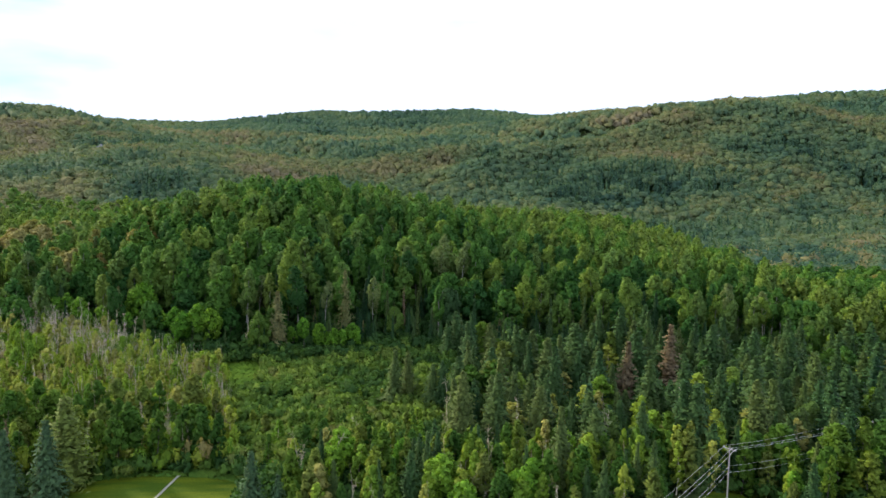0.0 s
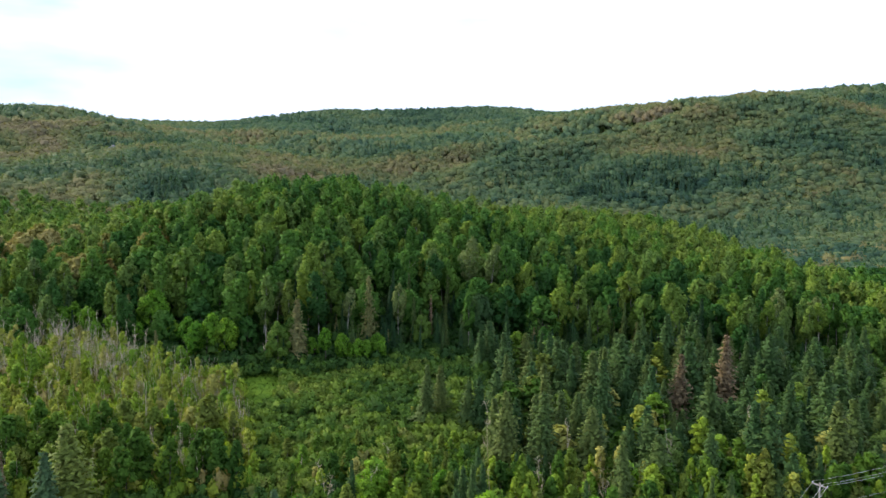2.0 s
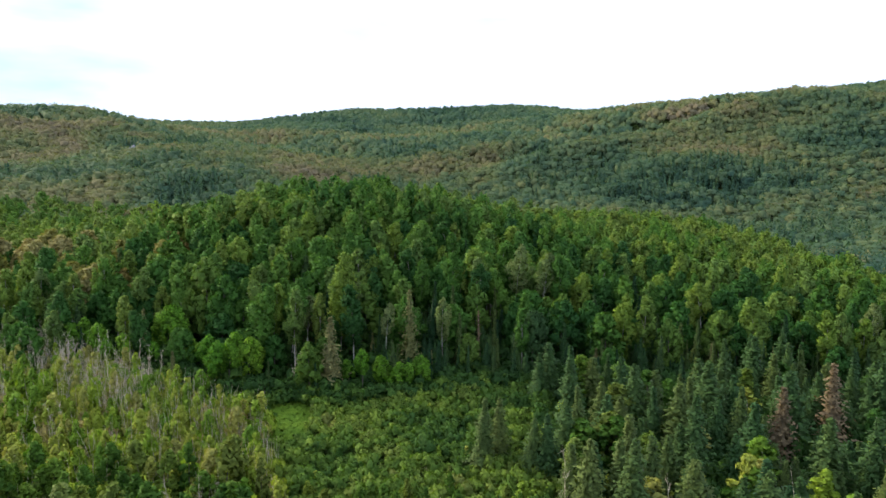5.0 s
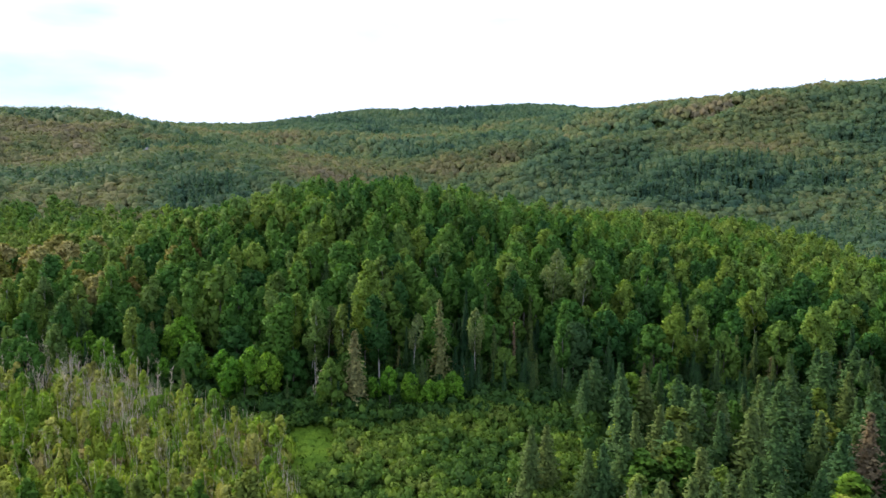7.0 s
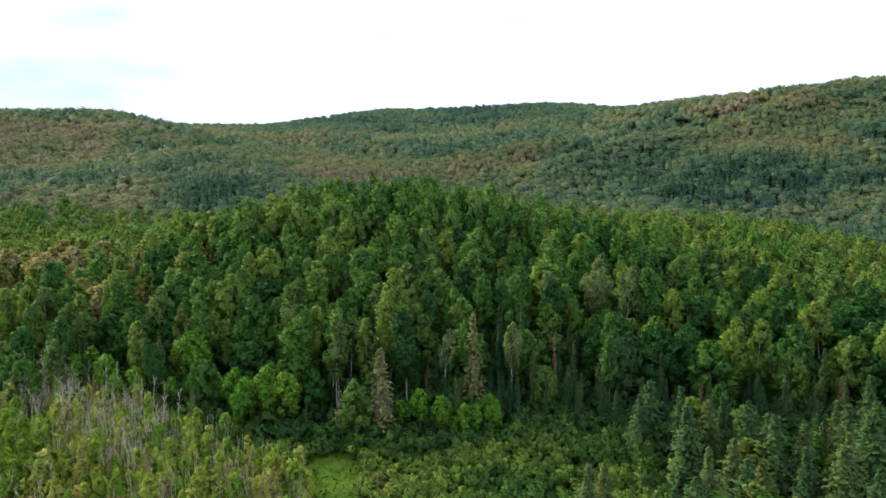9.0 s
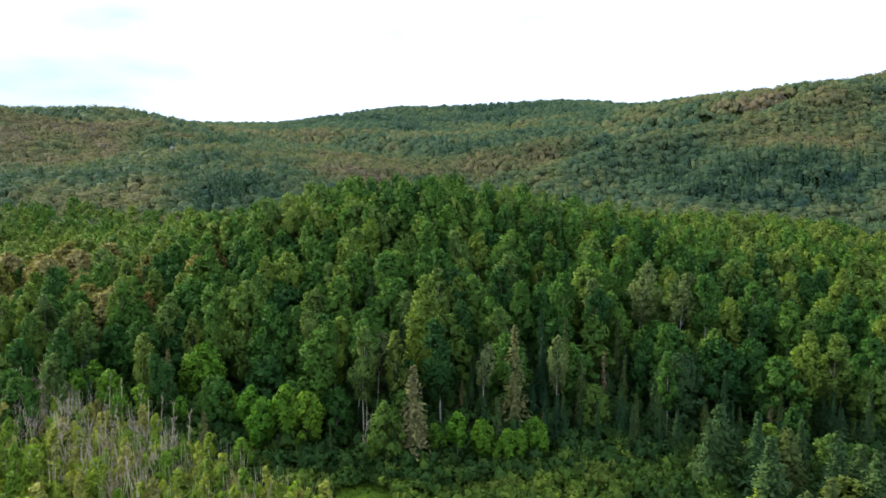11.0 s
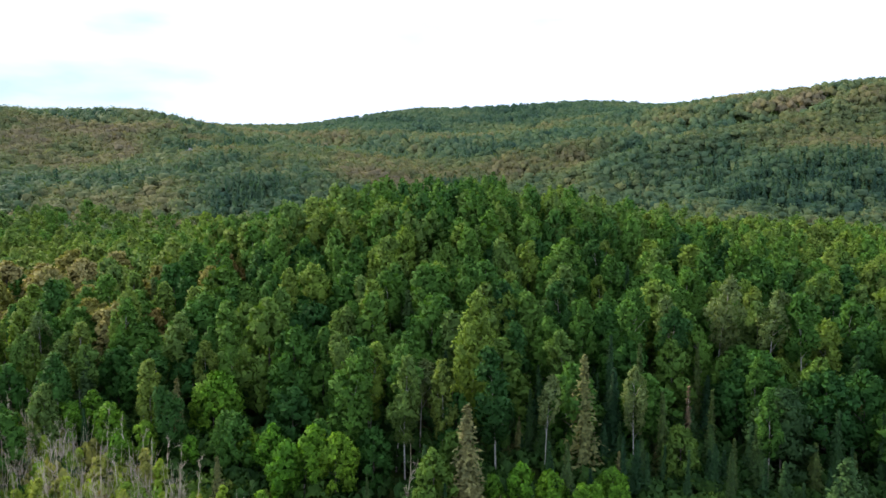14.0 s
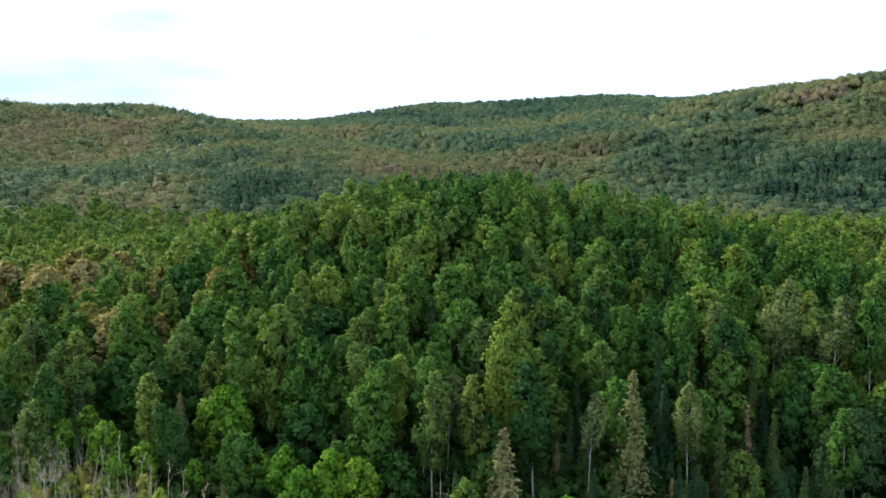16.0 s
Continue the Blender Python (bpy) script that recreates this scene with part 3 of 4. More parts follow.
put("dead_tree", 45.9, 64.3, 10.5, variant=1, widen=0.65)
put("dead_tree", 21.6, 76.5, 9.0, variant=0, widen=0.65)
put("dead_tree", 62.2, 70.2, 10.0, variant=3, widen=0.65)
put("dead_tree", 32.6, 68.2, 8.5, variant=3, widen=0.65)
put("olive_spruce", -36.4, 64.2, 10.6, variant=0, widen=1.9, room=2.4)
put("blue_spruce", -36.7, 58.7, 9.0, variant=0)
put("blue_spruce", -41.0, 57.0, 8.5, variant=1)
put("blue_spruce", -7.1, 51.2, 7.0, variant=1)
put("blue_spruce", -3.5, 49.0, 4.5, variant=0)
put("rust_spruce", -43.5, 62.0, 8.0, variant=1)
for sx, sy, st in ((-34.4, 122.0, 13.8), (-39.3, 124.5, 12.6), (-30.6, 123.0, 12.6), (-37.0, 121.5, 12.4), (-38.0, 117.5, 8.0), (-67.0, 132.7, 14.8), (-50.6, 134.8, 16.8), (-62.0, 128.5, 14.5), (-68.0, 129.0, 14.5), (-50.0, 126.0, 11.5), (-50.0, 134.5, 17.0), (-4.5, 120.0, 10.0), (-1.5, 117.8, 9.0), (-8.0, 118.5, 11.5), (3.0, 121.5, 9.5), (0.5, 119.5, 8.5), (-11.0, 121.0, 9.0)):
    put("young_maple", sx, sy, st)

def seen(x, y, m=6.0):
    """The stretch of land within the camera's view along its path, with a margin m."""
    return min(9.7 - 0.545 * (y + 35), -17 - 0.754 * (y - 53)) - m < x < 9.7 + 0.83 * (y + 35) + m


HILL_PLACES, FAR_NEAR = [], []
for vx, vy, vh in ((73.5, 50.5, 9.5), (77.5, 53.0, 11.5), (81.5, 54.0, 12.0), (86.0, 56.0, 12.0), (79.0, 49.0, 9.0), (91.0, 58.0, 12.0), (84.0, 51.0, 10.0), (95.0, 63.0, 12.0)):
    put("valley_tree", vx, vy, height=vh, widen=1.35)
EDGE = lambda x: 119 + 2.5 * math.sin(x / 9) + (0.10 * max(0, -x - 25)) - 0.12 * max(0, x - 60)
on_hill = lambda x, y: y > EDGE(x) and y < 262 and seen(x, y)
for x, y, rng in scatter(-190, 262, 100, 262, 5.0, on_hill, 5, 2.0):
    back = y - EDGE(x)
    lone = noise.noise((x * 0.03, y * 0.03, 3.1))
    r = rng.random()
    pale = x > 146 - 0.16 * (y - 135) and y > 128
    if pale and y < 190:
        plant("tan_maple" if r < 0.15 else "maple", x, y, rng.uniform(11, 15), widen=rng.uniform(1.1, 1.4))
    elif pale:
        FAR_NEAR.append((x, y, rng.uniform(0.75, 1.05), rng.uniform(0.85, 1.1), rng.uniform(0, 6.28), rng.choice((0.15, 0.25, 0.35, 0.5, 0.8)) + rng.uniform(-0.05, 0.05), rng.randrange(3)))
    elif x < -62 and back > 30 and rng.random() < 0.22:
        plant("tan_maple", x, y, rng.uniform(11, 15), widen=rng.uniform(1.0, 1.35))
    elif back > (56 if -75 < x < 75 else 44) or x > 125:
        # Tone rises towards the right: the crest's sunlit yellow, coloured in.
        HILL_PLACES.append((x, y, rng.uniform(1.0, 1.3), rng.uniform(0.82, 1.05), rng.uniform(0, 6.28), min(max(0.5 + 0.6 * lone + rng.uniform(-0.35, 0.35) + 0.28 * float(ease(10, 90, x)) + 0.25 * float(ease(-45, -90, x)), 0), 1), rng.randrange(3) if r > 0.3 + 0.3 * lone + 0.4 * float(ease(-20, -60, x)) else 3 + rng.randrange(3)))
    elif x < -95 and y > 150 and r < 0.35 or (-125 < x < -85 and 150 < y < 200 and r < 0.5):
        plant("tan_maple", x, y, rng.uniform(11, 15))
    elif back < 8:
        what = ("young_maple" if r < 0.3 else "spruce" if r < 0.5 else "front_aspen" if r < 0.8 else "maple") if x < -22 else "young_maple" if r < 0.07 and x < -2 else "spruce" if r < 0.7 else "maple" if r < 0.85 else "front_aspen"
        plant(what, x, y, {"young_maple": rng.uniform(6, 9), "spruce": rng.uniform(6, 11), "front_aspen": rng.uniform(10, 15), "maple": rng.uniform(8, 11)}[what])
    elif back < 26:
        what = "spruce" if r < (0.2 if x < -20 else 0.62 if x < 50 else 0.35) else "front_aspen" if r < 0.72 else "maple" if r < 0.95 else "pale_aspen"
        plant(what, x, y, {"spruce": rng.uniform(8, 14), "front_aspen": rng.uniform(13, 18), "maple": rng.uniform(11, 15), "pale_aspen": rng.uniform(14, 17)}[what], widen=rng.uniform(0.9, 1.2))
    else:
        what = "maple" if r < 0.30 + 0.3 * lone else "spruce" if r > 0.985 else "aspen"
        plant(what, x, y, rng.uniform(14, 18.5) if what == "aspen" else rng.uniform(12, 15.5), widen=rng.uniform(0.95, 1.25))

for x, y, rng in scatter(-8, 84, 118, 148, 3.7, lambda x, y: 3 < y - EDGE(x) < 26, 24, 1.15):
    r = rng.random()
    plant("spruce" if r < 0.7 else "larch" if r < 0.92 else "faded_spruce", x, y, rng.uniform(4.5, 9.0), widen=rng.uniform(1.1, 1.5))
# conifers and broadleaf trees of the valley floor
RIGHT = lambda x, y: x > 22 + 0.33 * max(0, 95 - y) + 22 * noise.noise((x * 0.07, y * 0.07, 6.0)) and y < EDGE(x) - 1 and seen(x, y)
RUST_TOPS = ((60.0, 93.0), (71.0, 97.0))
for x, y, rng in scatter(14, 150, 58, 124, 4.8, RIGHT, 7, 1.3):
    if y > 116 and x < 60:
        continue
    r = rng.random()
    what = "larch" if r < 0.63 else "spruce" if r < 0.71 else "valley_tree" if r < 0.90 else "front_aspen" if r < 0.94 else "thicket_tree"
    high = rng.uniform(8.0, 15.0) if what in ("larch", "spruce") else rng.uniform(6.5, 10.5)
    # trees on the camera's sight line to the two rust-brown tops stay low
    if any(0 < ry - y < 17 and abs(x - rx + 0.45 * (ry - y)) < 3.2 for rx, ry in RUST_TOPS):
        high = min(high, 8.0)
    plant(what, x, y, high, widen=rng.uniform(1.25, 1.85) * (1 + 0.03 * max(0, 12 - high)))
FORE = lambda x, y: -3 < x and seen(x, y) and x < 74 and y < 71 - 0.03 * x and not (50 < x < 66 and y < 55)
for x, y, rng in scatter(-3, 100, 46, 73, 3.0, FORE, 8, 1.5):
    r = rng.random()
    what = "valley_tree" if r < 0.42 else "thicket_tree" if r < 0.70 else "larch" if r < 0.84 else "dead_tree" if r < 0.91 else "young_maple" if r < 0.96 else "valley_tree"
    size = 1 - 0.25 * float(ease(60, 71, y))
    plant(what, x, y, size * (rng.uniform(5.5, 10.0) if what != "larch" else rng.uniform(8.0, 11.0)), widen=rng.uniform(0.85, 1.2))
BANK_END = lambda x: 107 - 0.54 * (x + 25)
BANK = lambda x, y: x < -12 - 0.28 * max(0, y - 66) and y < BANK_END(x) and seen(x, y) and y > 66 + 0.12 * (x + 40)
for x, y, rng in scatter(-92, -8, 62, 140, 3.0, BANK, 9, 1.4):
    r = rng.random()
    if r < 0.14 + 0.3 * ease(-12, -2, y - BANK_END(x)) * ease(-35, -50, x):
        plant("dead_tree", x, y, rng.uniform(5.5, 9.0), widen=rng.uniform(0.7, 1.1))
    elif y < 86 and r < 0.72 - 0.03 * max(0, y - 74):
        plant("valley_tree", x, y, rng.uniform(7, 11), widen=rng.uniform(0.95, 1.3))
    else:
        plant("thicket_tree", x, y, rng.uniform(4.5, 8.0), widen=rng.uniform(0.95, 1.35))

STEMS = lambda x, y: -92 < x < -46 and -15 < y - BANK_END(x) < 1 and seen(x, y)
for x, y, rng in scatter(-92, -44, 100, 142, 2.05, STEMS, 10, 0.9):
    plant("dead_tree", x, y, rng.uniform(5.0, 10.0), widen=rng.uniform(0.6, 1.0))

GLADE = lambda x, y: -14 < x < 40 and y < EDGE(x) - 3 and x > -8 - 0.28 * max(0, y - 66)
for x, y, rng in scatter(-20, 46, 68, 118, 4.4, GLADE, 11, 1.2):
    r = rng.random()
    if y > 84 and rng.random() < 0.6:
        continue
    plant("valley_tree" if r < 0.66 else "thicket_tree" if r < 0.95 else "dead_tree", x, y, rng.uniform(2.0, 3.4) * (1 + 0.9 * float(ease(92, 74, y))), widen=rng.uniform(1.0, 1.5))

# ---- shrubs, lawns and far woods ----
def template(seed, r, h, leaves, size, cone=False, lobes=6, core=0.95, flat=1.1, up=0.3):
    """One simple crown standing on the origin: uneven bulges and leaf sprays."""
    rng = np.random.default_rng(seed)
    parts = []
    if cone:
        for i in range(5):
            u = i / 5
            parts.append(clump(rng, np.array((0, 0, h * (0.12 + 0.8 * u))), np.array((1, 1, 0)) * r * (1 - u) * 0.72 + (0, 0, 0.16 * h), np.array((0, 0, 0.3)), 1))
        u = rng.uniform(0.02, 1, leaves) ** 0.8
        a = rng.uniform(0, 6.28, leaves)
        rad = r * (1 - u) * rng.uniform(0.75, 1.15, leaves) + 0.04 * r
        c = np.stack([np.cos(a) * rad, np.sin(a) * rad, u * h], -1)
        d = unit(np.stack([np.cos(a), np.sin(a), np.full(leaves, 0.5)], -1))
    else:
        cen = np.concatenate([rng.normal(0, 0.40 * r, (lobes, 2)), rng.uniform(0.42, 0.84, (lobes, 1)) * h], 1)
        rad = r * rng.uniform(0.42, 0.66, lobes)
        for q, w in zip(cen, rad):
            parts.append(clump(rng, q, w * core * np.array((1, 1, flat)), 0.9 * unit(q - (0, 0, 0.4 * h)) + np.array((0, 0, up)), 1))
        k = rng.integers(0, lobes, leaves)
        d = unit(rng.normal(0, 1, (leaves, 3)) + (0, 0, 0.35))
        c = cen[k] + d * rad[k][:, None] * rng.uniform(0.9, 1.2, (leaves, 1))
    parts.append(leaf_scraps(rng, c, d, size, soft=0.7 * d + 1.0 * unit(c - (0, 0, 0.4 * h)) + np.array((0, 0, up))))
    return stacked(parts)


def woods(name, label, category, places, templates, material):
    """Many crowns in one mesh. places: rows of x, y, scale, height scale, turn, tone, template."""
    vs, ns, ts, fs, base = [], [], [], [], 0
    P = np.array(places)
    gz = ground_z(P[:, 0], P[:, 1])
    for i, (tv, tn, tf) in enumerate(templates):
        for row, z in zip(P[P[:, 6] == i], gz[P[:, 6] == i]):
            c, s = math.cos(row[4]), math.sin(row[4])
            R3 = np.array([[c, s, 0], [-s, c, 0], [0, 0, 1]])
            vs.append((tv @ R3) * (row[2], row[2], row[3]) + (row[0], row[1], z))
            ns.append(tn @ R3)
            ts.append(np.full(len(tv), row[5]))
            fs.append(tf + base)
            base += len(tv)
    return tagged(new(name, mesh_from(name, np.concatenate(vs), np.concatenate(fs), material, np.concatenate(ns), np.concatenate(ts))), label, category, kind="stuff")


CLEAR = lambda x, y: -62 < x < 62 and x < 27 + 0.35 * max(0, 95 - y) and y < EDGE(x) + 3 and (x > -12 - 0.28 * max(0, y - 66) or y > BANK_END(x))
MEADOW = lambda x, y: ((x + 21) / 4.8) ** 2 + ((y - 107) / 9.5) ** 2 < 1
shrubs, bank = [], []
for x, y, rng in scatter(-62, 64, 64, 130, 1.75, lambda x, y: CLEAR(x, y) and (not MEADOW(x, y) or noise.noise((x * 0.35, y * 0.35, 2.0)) > 0.3), 12, 0.5):
    s = rng.uniform(0.7, 1.35)
    t = 0.62 + 0.5 * noise.noise((x * 0.09, y * 0.09, 0.7)) + rng.uniform(-0.2, 0.2)
    shrubs.append((x, y, s, s * rng.uniform(0.8, 1.3), rng.uniform(0, 6.28), min(max(t, 0), 1), rng.randrange(4)))
# Undergrowth: darker leaf tones put in for the shade below the trees.
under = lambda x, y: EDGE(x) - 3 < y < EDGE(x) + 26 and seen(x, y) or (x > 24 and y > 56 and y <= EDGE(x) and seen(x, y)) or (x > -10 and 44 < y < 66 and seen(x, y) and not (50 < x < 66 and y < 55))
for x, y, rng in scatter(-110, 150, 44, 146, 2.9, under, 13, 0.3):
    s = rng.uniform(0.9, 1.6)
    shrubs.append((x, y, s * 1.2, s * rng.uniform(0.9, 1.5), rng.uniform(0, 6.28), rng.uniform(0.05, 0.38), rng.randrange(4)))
for x, y, rng in scatter(-48, 2, 44, 74, 1.9, lambda x, y: 0.92 < (abs((x + 24.5) / 17.5) ** 2.8 + abs((y - 54) / 13.4) ** 2.8) < 1.5 and y > 46, 14, 0.3):
    s = rng.uniform(0.6, 1.3)
    shrubs.append((x, y, s, s * rng.uniform(0.8, 1.4), rng.uniform(0, 6.28), rng.uniform(0.05, 0.65), rng.randrange(4)))
shrubs.append((-29.0, 65.6, 0.95, 1.15, 0.3, 0.88, 1))
for x, y, rng in scatter(-100, -8, 64, 142, 2.1, BANK, 15, 0.3):
    s = rng.uniform(0.9, 1.3)
    bank.append((x, y, s, s * rng.uniform(1.2, 2.3), rng.uniform(0, 6.28), rng.uniform(0, 1), rng.randrange(4)))
def dead_brush(places, seed):
    """Thin bare shoots standing in the thicket, too many to count."""
    rng = np.random.default_rng(seed)
    base = np.repeat(np.array(places), 6, 0)
    n = len(base)
    foot = np.column_stack([base + rng.normal(0, 0.35, (n, 2)), ground_z(base[:, 0], base[:, 1]) + 0.3])
    tall = rng.uniform(3.4, 7.6, (n, 1))
    tip = foot + np.column_stack([rng.normal(0, 0.14, (n, 2)), np.ones(n)]) * tall
    mid = (foot + tip) / 2 + np.column_stack([rng.normal(0, 0.16, (n, 2)), np.zeros(n)])
    ring = np.array([(math.cos(a), math.sin(a), 0) for a in (0, 2.1, 4.2)])
    v = np.stack([foot[:, None] + 0.042 * ring, mid[:, None] + 0.03 * ring, tip[:, None] + 0.006 * ring], 1).reshape(-1, 3)
    side = np.array([(r * 3 + k, r * 3 + (k + 1) % 3, r * 3 + 3 + (k + 1) % 3, r * 3 + 3 + k) for r in range(2) for k in range(3)])
    f = (side[None] + 9 * np.arange(n)[:, None, None]).reshape(-1, 4)
    tagged(new("dead_brush", mesh_from("dead_brush", v, f, M_DEADWOOD)), "thin bare tan shoots standing among the thicket leaves", "brush", kind="stuff")


dead_brush([(x, y) for x, y, rng in scatter(-100, -8, 64, 142, 2.2, BANK, 16, 0.3) if rng.random() < 0.25 + 0.6 * float(ease(-22, -4, y - BANK_END(x)))], 90)
woods("thicket", "bright yellow-green thicket of young shoots on the bank", "thicket", bank, [template(220 + i, 1.15, 1.8, 170, 0.28, lobes=4, core=0.7, flat=1.3) for i in range(4)], M_BANK)
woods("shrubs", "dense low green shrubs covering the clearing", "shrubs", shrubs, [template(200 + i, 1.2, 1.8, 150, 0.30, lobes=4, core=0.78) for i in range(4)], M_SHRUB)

far = list(FAR_NEAR)


# Patches of tree tone; shaded hollow, spur front and lit crest are coloured in.
ZONES = ((-105, 360, 38, 14, 0.2), (-300, 508, 60, 20, 1.0), (-255, 425, 36, 22, 0.92), (150, 342, 90, 18, 0.86), (185, 480, 90, 36, 0.68), (205, 400, 65, 20, 0.22), (215, 535, 110, 13, 0.16), (-185, 346, 40, 9, 0.82), (100, 425, 50, 16, 0.3), (-190, 470, 24, 14, 0.18), (-40, 470, 50, 20, 0.78), (-20, 440, 40, 10, 0.25), (190, 310, 70, 40, 0.3))


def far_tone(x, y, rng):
    """Crown tone here: 0 blue-green (conifers, haze, shaded slopes), 0.5 green broadleaf trees, 1 faded tan crowns."""
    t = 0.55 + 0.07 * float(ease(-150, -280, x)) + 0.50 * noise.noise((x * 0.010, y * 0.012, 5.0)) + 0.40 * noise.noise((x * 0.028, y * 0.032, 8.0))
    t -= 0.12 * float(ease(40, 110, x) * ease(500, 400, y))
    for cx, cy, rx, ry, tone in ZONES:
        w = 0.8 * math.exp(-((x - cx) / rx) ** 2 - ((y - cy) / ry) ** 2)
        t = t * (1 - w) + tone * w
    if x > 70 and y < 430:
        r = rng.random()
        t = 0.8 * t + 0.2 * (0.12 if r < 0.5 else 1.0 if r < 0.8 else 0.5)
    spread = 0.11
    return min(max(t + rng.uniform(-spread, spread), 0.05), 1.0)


def belt(x):
    """Where the green woods left of the hill give way to the far slope."""
    return 262 + 68 * float(ease(-45, -110, x)) + 5 * math.sin(x / 17)


def far_inside(x, y):
    return y > (262 if x > -45 else belt(x)) and seen(x, y, 12) and not (-199 < x < -183 and 442 < y < 462)


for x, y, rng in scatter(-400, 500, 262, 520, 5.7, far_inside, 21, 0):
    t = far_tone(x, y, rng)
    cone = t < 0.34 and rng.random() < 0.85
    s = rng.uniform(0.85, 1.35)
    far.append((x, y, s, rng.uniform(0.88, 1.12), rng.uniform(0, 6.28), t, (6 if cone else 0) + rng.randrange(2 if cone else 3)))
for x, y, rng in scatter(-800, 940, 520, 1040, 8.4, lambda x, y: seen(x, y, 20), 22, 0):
    # Farther crowns shift to the bluish tones; haze is put into their colour.
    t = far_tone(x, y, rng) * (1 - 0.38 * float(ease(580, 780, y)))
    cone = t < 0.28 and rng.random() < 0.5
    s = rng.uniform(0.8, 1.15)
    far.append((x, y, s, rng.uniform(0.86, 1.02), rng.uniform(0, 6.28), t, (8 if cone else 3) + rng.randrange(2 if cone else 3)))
for x, y, rng in scatter(-230, -40, 262, 345, 6.2, lambda x, y: y <= belt(x) and seen(x, y, 8), 23, 0):
    if rng.random() < 0.3 + 0.5 * float(ease(285, 325, y)):
        far.append((x, y, rng.uniform(0.85, 1.15), rng.uniform(0.85, 1.05), rng.uniform(0, 6.28), rng.choice((0.45, 0.55, 0.62, 0.7, 0.85)) + rng.uniform(-0.05, 0.05), rng.randrange(3)))
        continue
    HILL_PLACES.append((x, y, rng.uniform(1.1, 1.45), rng.uniform(0.72, 0.95), rng.uniform(0, 6.28), rng.uniform(0.4, 1.0), rng.randrange(3) if rng.random() < 0.3 else 3 + rng.randrange(3)))
HT = [broadleaf(400 + i, 18, 0.3, 2.2 + 0.25 * i, 24, 950, 0.44, 0.12, lean=0.8, top=1.15, tall=2.0, core=0.72)[1] for i in range(3)] + [R(410 + i, 950, 3.1, 0.2, 26, 0.46)()[1] for i in range(3)]
HILL_PLACES = [(*p[:3], p[3] * (1.2 if p[6] > 2 else 1.0), *p[4:]) for p in HILL_PLACES]
woods("hill_woods", "dense green aspen and maple wood covering the hill", "woods", HILL_PLACES, HT, M_HILL)
FT = [template(300 + i, 5.0, 12, 130, 0.75, lobes=12, core=0.7, up=0.5) for i in range(3)] + [template(310 + i, 6.0, 12, 50, 1.0, lobes=6, core=0.8, flat=1.0, up=0.6) for i in range(3)]
FT += [template(320 + i, 2.5, 15, 80, 0.7, True) for i in range(2)] + [template(330 + i, 4.4, 11.5, 30, 1.2, True) for i in range(2)]
woods("far_woods", "mixed green, tan and blue-green woods covering the far hills, haze tint in the colour", "woods", far, FT, M_FAR_HAZED)


# ---- lawns, path, power line ----
def grass_material(name, low, high, streak):
    m, n, l, b = shader(name)
    geo = n.new("ShaderNodeNewGeometry")
    mp = n.new("ShaderNodeMapping")
    mp.inputs["Scale"].default_value = streak
    l.new(geo.outputs["Position"], mp.inputs[0])
    broad = noise_node(n, l, mp.outputs[0], 0.5, 3.0)
    r = ramp_node(n, [(0.35, low), (0.65, high)])
    l.new(broad.outputs[0], r.inputs[0])
    fine = noise_node(n, l, geo.outputs["Position"], 5.0, 4.0)
    f = ramp_node(n, [(0.3, (0.7, 0.74, 0.7)), (0.7, (1.25, 1.2, 1.1))])
    l.new(fine.outputs[0], f.inputs[0])
    l.new(mixed(n, l, "MULTIPLY", 1.0, r.outputs[0], f.outputs[0]), b.inputs["Base Color"])
    b.inputs["Roughness"].default_value = 0.9
    b.inputs["Specular IOR Level"].default_value = 0.15
    bp = n.new("ShaderNodeBump")
    bp.inputs["Strength"].default_value, bp.inputs["Distance"].default_value = 0.7, 0.08
    l.new(fine.outputs[0], bp.inputs["Height"])
    l.new(bp.outputs[0], b.inputs["Normal"])
    return m


M_MOWN = grass_material("mown_grass", (0.044, 0.084, 0.003), (0.096, 0.122, 0.004), (0.2, 1.4, 1.0))
M_WILD = grass_material("wild_grass", (0.080, 0.160, 0.016), (0.140, 0.235, 0.022), (0.6, 0.6, 1.0))


def grass_patch(name, label, cx, cy, rx, ry, material, seed):
    """A patch of grass lying just above the ground, with an uneven edge."""
    n, rings = 72, 16
    v, f = [(cx, cy, float(ground_z(cx, cy)) + 0.06)], []
    for k in range(1, rings + 1):
        for a in range(n):
            t = 2 * math.pi * a / n
            w = k / rings * (1 + 0.22 * noise.noise((math.cos(t) * 1.8, math.sin(t) * 1.8, seed)) + 0.08 * noise.noise((math.cos(t) * 7, math.sin(t) * 7, seed)))
            x, y = cx + rx * w * math.copysign(abs(math.cos(t)) ** 0.7, math.cos(t)), cy + ry * w * math.copysign(abs(math.sin(t)) ** 0.7, math.sin(t))
            v.append((x, y, float(ground_z(x, y)) + 0.06))
    for a in range(n):
        f.append((0, 1 + a, 1 + (a + 1) % n))
    for k in range(rings - 1):
        for a in range(n):
            p, q = 1 + k * n + a, 1 + k * n + (a + 1) % n
            f += [(p, p + n, q + n), (p, q + n, q)]
    return tagged(new(name, mesh_from(name, v, f, material)), label, "grass", kind="structure")


grass_patch("lawn", "bright yellow-green mown lawn beside the trees", -24.5, 54.0, 19.0, 14.2, M_MOWN, 1.0)
grass_patch("lawn_small", "bright yellow-green mown grass by the utility pole", 66.0, 52.0, 9.0, 5.5, M_MOWN, 2.0)
grass_patch("meadow", "bright green wet meadow grass in the clearing", -21.0, 107.0, 5.6, 11.0, M_WILD, 3.0)


